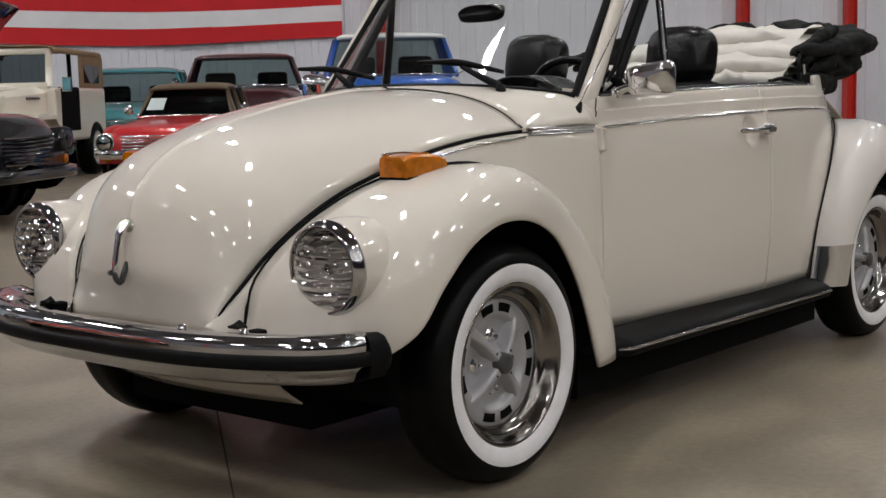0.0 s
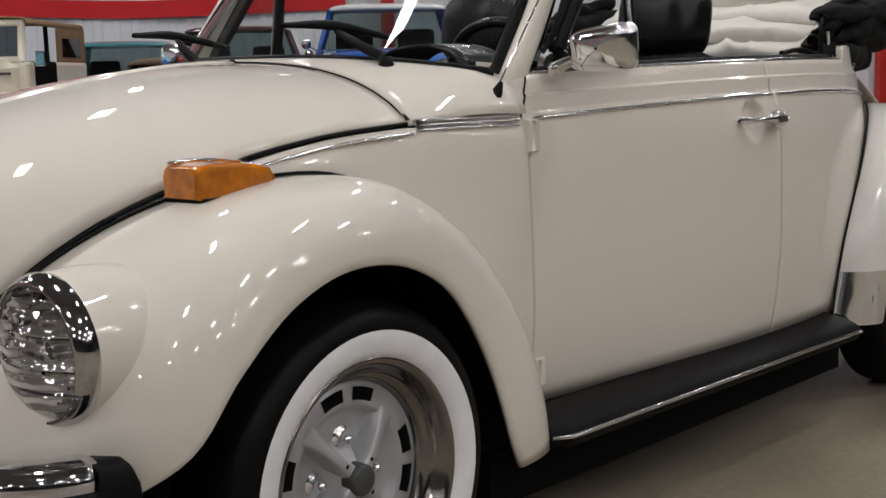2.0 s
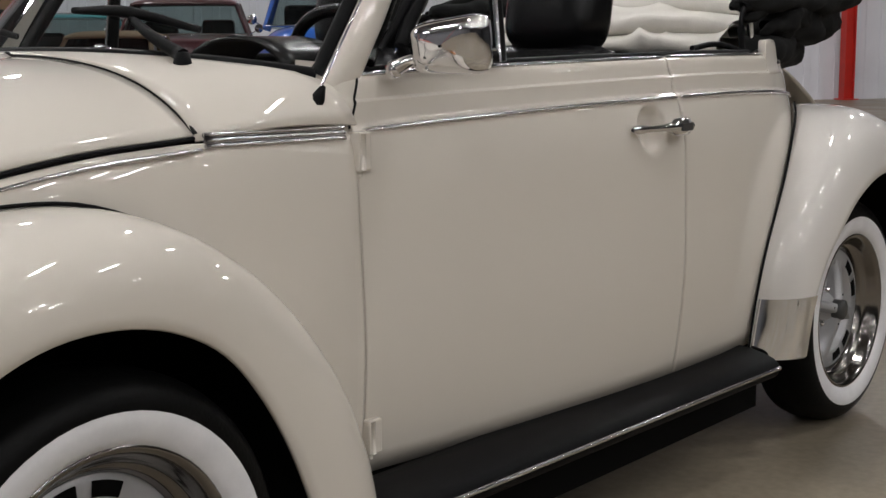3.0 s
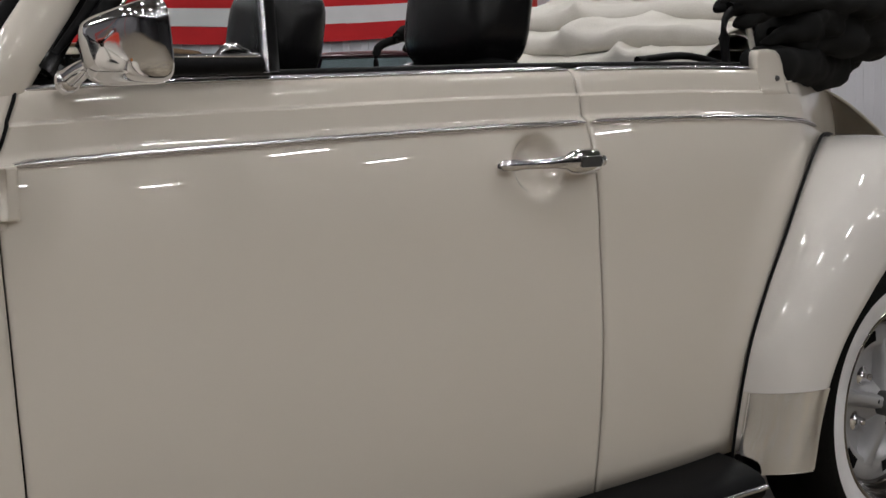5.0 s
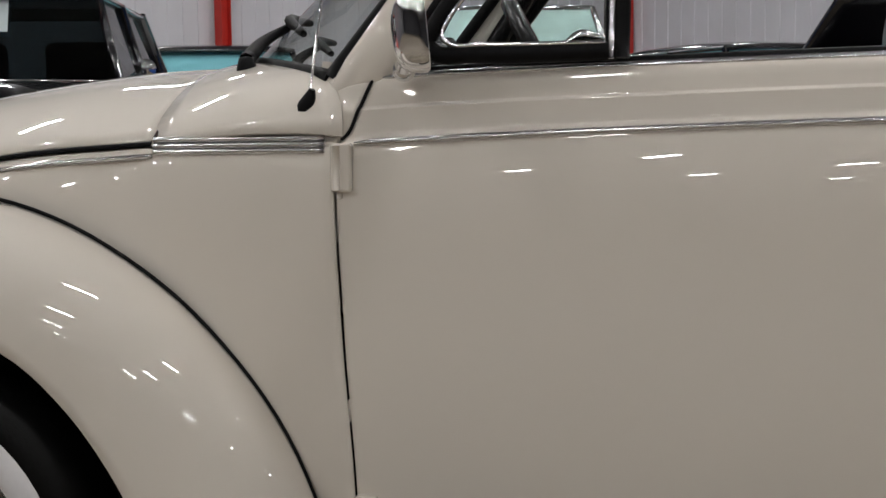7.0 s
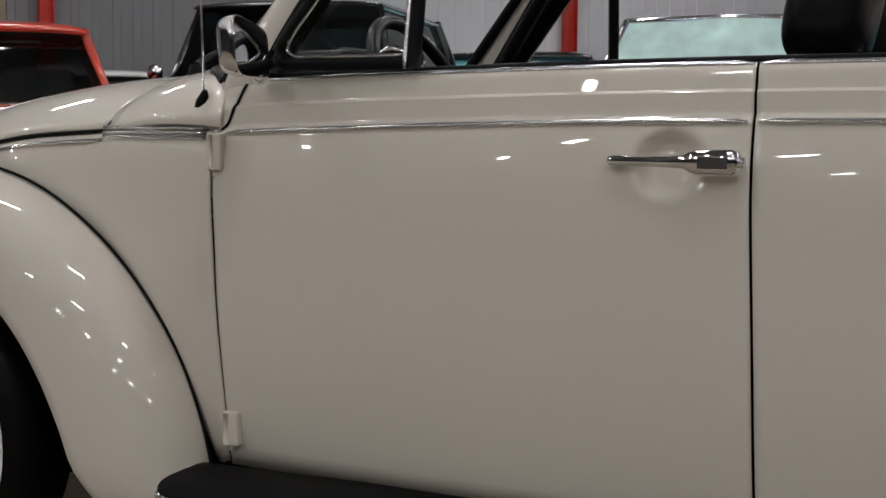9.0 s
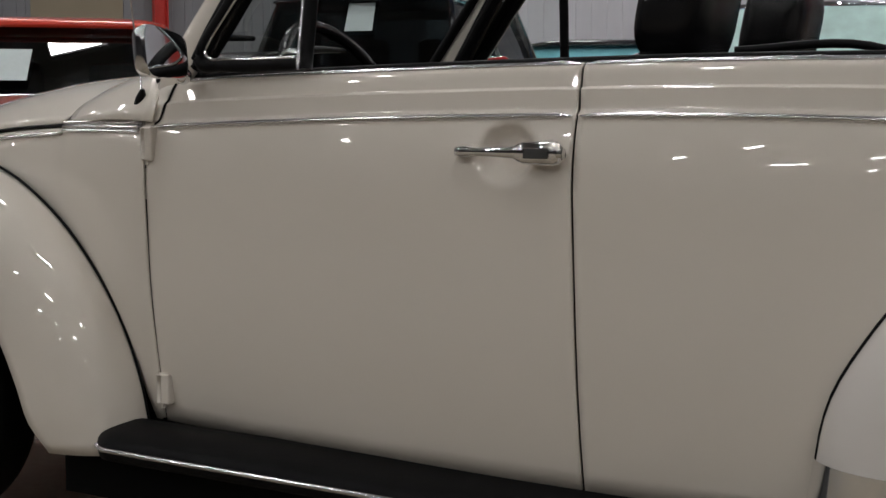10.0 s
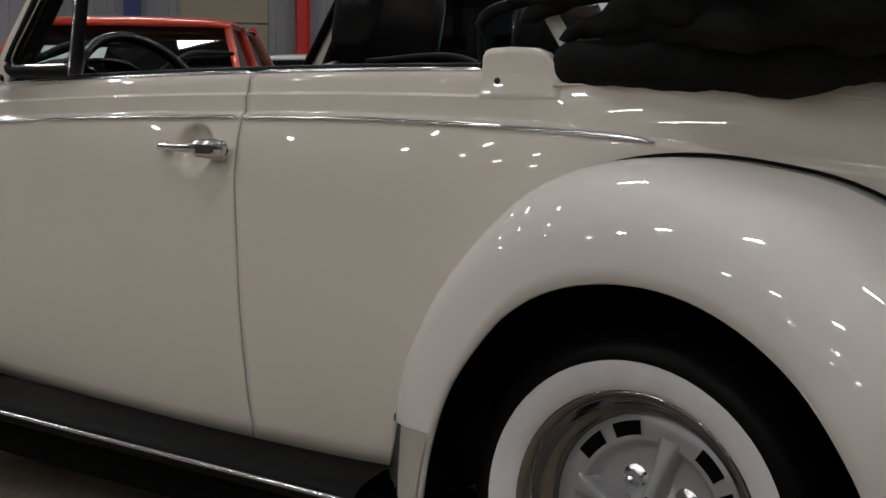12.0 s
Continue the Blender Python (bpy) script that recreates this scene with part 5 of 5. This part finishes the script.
def off_roader(place, heading):
    """Boxy open-sided utility car with a soft top."""
    c = empty("off_road_car", (place[0], place[1], 0), "cream boxy off-road car with tan soft top", "car")
    c.rotation_euler = (0, 0, radians(heading))
    box("tub", (-1.75, -0.75, 0.5), (0.45, 0.75, 1.20), CREAMP, c, bevel=0.04)
    box("door_opening", (-0.55, -0.757, 0.62), (0.25, 0.757, 1.205), DARK, c, bevel=0.03)
    P = [[(0.45, -0.62, 0.5), (0.45, -0.64, 1.13), (0.45, -0.5, 1.22), (0.45, 0.5, 1.22), (0.45, 0.64, 1.13), (0.45, 0.62, 0.5)],
         [(1.55, -0.50, 0.5), (1.55, -0.50, 1.07), (1.55, -0.40, 1.14), (1.55, 0.40, 1.14), (1.55, 0.50, 1.07), (1.55, 0.50, 0.5)]]
    sheet("bonnet", P, CREAMP, c, smooth=False, solid=0.02)
    box("grille", (1.53, -0.52, 0.52), (1.60, 0.52, 1.11), CREAMP, c, bevel=0.03)
    for k in range(7):
        box("grille_slot", (1.597, -0.23 + 0.07 * k - 0.018, 0.62), (1.606, -0.23 + 0.07 * k + 0.018, 0.93), DARK, c)
    for s in (-1, 1):
        lathe("headlamp", [(0.10, -0.03), (0.10, 0.02), (0.085, 0.03), (0.0, 0.045)], CHROME, c, axis="x", at=(1.60, s * 0.38, 0.82), seg=20)
        P = [[(1.50 + 0.1 * (k == 0) - 0.28 * k, s * y, z + (0.0 if k < 4 else -0.18 * (k - 3.0)) - (0.05 if k == 0 else 0)) for y, z in ((0.50, 0.86), (0.80, 0.86), (0.81, 0.80))] for k in range(6)]
        sheet("wing", P, CREAMP, c, solid=0.02, flip=s > 0, smooth=False)
        for x in (1.1, -1.25):
            car_wheel(c, x, s * 0.66, 0.37, 0.24, rim=SILVER)
            lathe("arch", [(0.0, 0.0), (0.43, 0.0)], DARK, c, seg=20, at=(x, s * (0.70 if x < 0 else 0.55), 0.42))
        tube("windscreen_frame", [(0.42, s * 0.66, 1.20), (0.30, s * 0.64, 1.66)], 0.045, CREAMP, c)
        tube("roll_bar", [(-0.6, s * 0.62, 1.05), (-0.62, s * 0.6, 1.66)], 0.03, RUBBER, c)
        box("soft_door", (-1.7, s * 0.735 - 0.008, 1.20), (-0.62, s * 0.735 + 0.008, 1.62), TANCLOTH, c)
        box("soft_window", (-1.5, s * 0.742 - 0.004, 1.26), (-0.8, s * 0.742 + 0.004, 1.5), DARKGLASS, c)
        tube("mirror_arm", [(0.42, s * 0.66, 1.12), (0.45, s * 0.85, 1.2)], 0.01, CHROME, c)
        box("mirror_head", (0.42, s * 0.90 - 0.06, 1.14), (0.46, s * 0.90 + 0.06, 1.32), CHROME, c, bevel=0.01)
    for z in (1.22, 1.66):
        x = 0.42 - 0.12 * (z - 1.22) / 0.44
        tube("windscreen_frame", [(x, -0.66, z), (x, 0.66, z)], 0.045, CREAMP, c)
    sheet("windscreen", [[(0.41, -0.62, 1.22), (0.41, 0.62, 1.22)], [(0.30, -0.62, 1.64), (0.30, 0.62, 1.64)]], DARKGLASS, c)
    P = [[(0.34 - 2.1 * u, 0.72 * np.sign(np.cos(q)) * abs(np.cos(q)) ** 0.3, 1.64 + 0.10 * np.sin(q) ** 0.5 - 0.02 * u) for q in np.linspace(0, np.pi, 13)] for u in np.linspace(0, 1, 8)]
    sheet("soft_top", P, TANCLOTH, c, "tan canvas soft top", solid=0.02)
    box("bumper", (1.66, -0.75, 0.46), (1.76, 0.75, 0.60), CHROME, c, bevel=0.02)
    for k in range(5):
        box("lettering_bar", (1.05 - 0.1 * k, 0.60 - 0.009 * k, 1.045), (1.12 - 0.1 * k, 0.612 - 0.0 * k + 0.006, 1.075), GRAPHITE, c)


off_roader((7.05, 12.7), 218)
parked_car((8.0, 10.25), 216, "red vintage roadster with tan soft top and chrome grille", L=3.8, W=1.28, belt=0.78, roof=1.20, hood=(1.05, 0.88), cab=(0.44, 0.52, 0.66, 0.76), nose=0.35, body=REDP, top=DARKCLOTH, papers=2)
parked_car((11.5, 13.1), 226, "dark maroon vintage pickup truck", "truck", L=4.8, W=1.95, belt=1.18, roof=1.68, hood=(1.02, 0.92), cab=(0.32, 0.38, 0.50, 0.54), nose=0.2, body=MAROONP, glass=MIDGLASS, wheel_r=0.36, bed=True)
parked_car((10.5, 14.6), 226, "teal vintage saloon car", L=3.7, W=1.85, belt=1.0, roof=1.52, body=TEALP, glass=MIDGLASS)
parked_car((10.96, 9.6), 226, "blue and white vintage pickup truck", "truck", L=4.6, W=1.9, belt=1.27, roof=1.82, hood=(1.0, 0.95), cab=(0.30, 0.34, 0.50, 0.53), nose=0.15, body=BLUEP, glass=MIDGLASS, top=WHITEP, pillar=BLUEP, wheel_r=0.37, bed=True)
parked_car((3.41, 9.82), 290, "black low sports car with pointed nose", L=3.9, W=1.75, belt=0.80, roof=1.18, hood=(1.0, 0.75), cab=(0.42, 0.54, 0.72, 0.92), nose=0.5, body=BLACKP, plain=True)
parked_car((-3.72, 3.45), 308, "orange-red coupe with price sheets in the windscreen", L=4.7, W=1.85, belt=1.02, roof=1.50, hood=(0.99, 0.86), cab=(0.36, 0.47, 0.72, 0.90), body=ORANGER, papers=1, round_lamps=False)
parked_car((-2.75, 5.75), 281, "tall black prewar saloon car with chrome trim", papers=3, L=4.6, W=1.75, belt=1.22, roof=1.78, hood=(0.98, 0.92), cab=(0.38, 0.43, 0.80, 0.90), nose=0.3, body=BLACKP, wheel_r=0.38, tall_wing=0.06)
parked_car((2.35, 8.9), 300, "black vintage saloon car with open bonnet", lid=True, bright=BLACKP, L=4.7, W=1.9, belt=0.98, roof=1.52, hood=(0.99, 0.9), cab=(0.30, 0.40, 0.72, 0.86), body=BLACKP, glass=TEALGLASS)
parked_car((4.2, 14.3), 258, "pale blue vintage saloon car with white roof", L=4.9, W=1.9, belt=0.98, roof=1.46, body=TEALP, top=WHITEP, glass=TEALGLASS)
parked_car((-7.5, 9.5), 300, "white vintage saloon car", L=4.8, W=1.85, belt=1.0, roof=1.5, body=WHITEP)
parked_car((0.32, 5.9), 272, "dark blue open vintage car with a pale reflection painted into its windscreen", L=4.7, W=1.75, belt=1.02, roof=1.56, cab=(0.30, 0.40, 0.72, 0.88), body=BLUEP, glass=PALEGLASS, open_top=True)
parked_car((-2.4, 9.3), 285, "pale vintage saloon car with a black roof", L=4.4, W=1.8, belt=1.12, roof=1.62, body=WHITEP, top=BLACKP, glass=TEALGLASS)

parked_car((14.0, 1.3), 226, "dark grey vintage car", L=4.4, W=1.8, belt=0.98, roof=1.5, body=BLACKP)
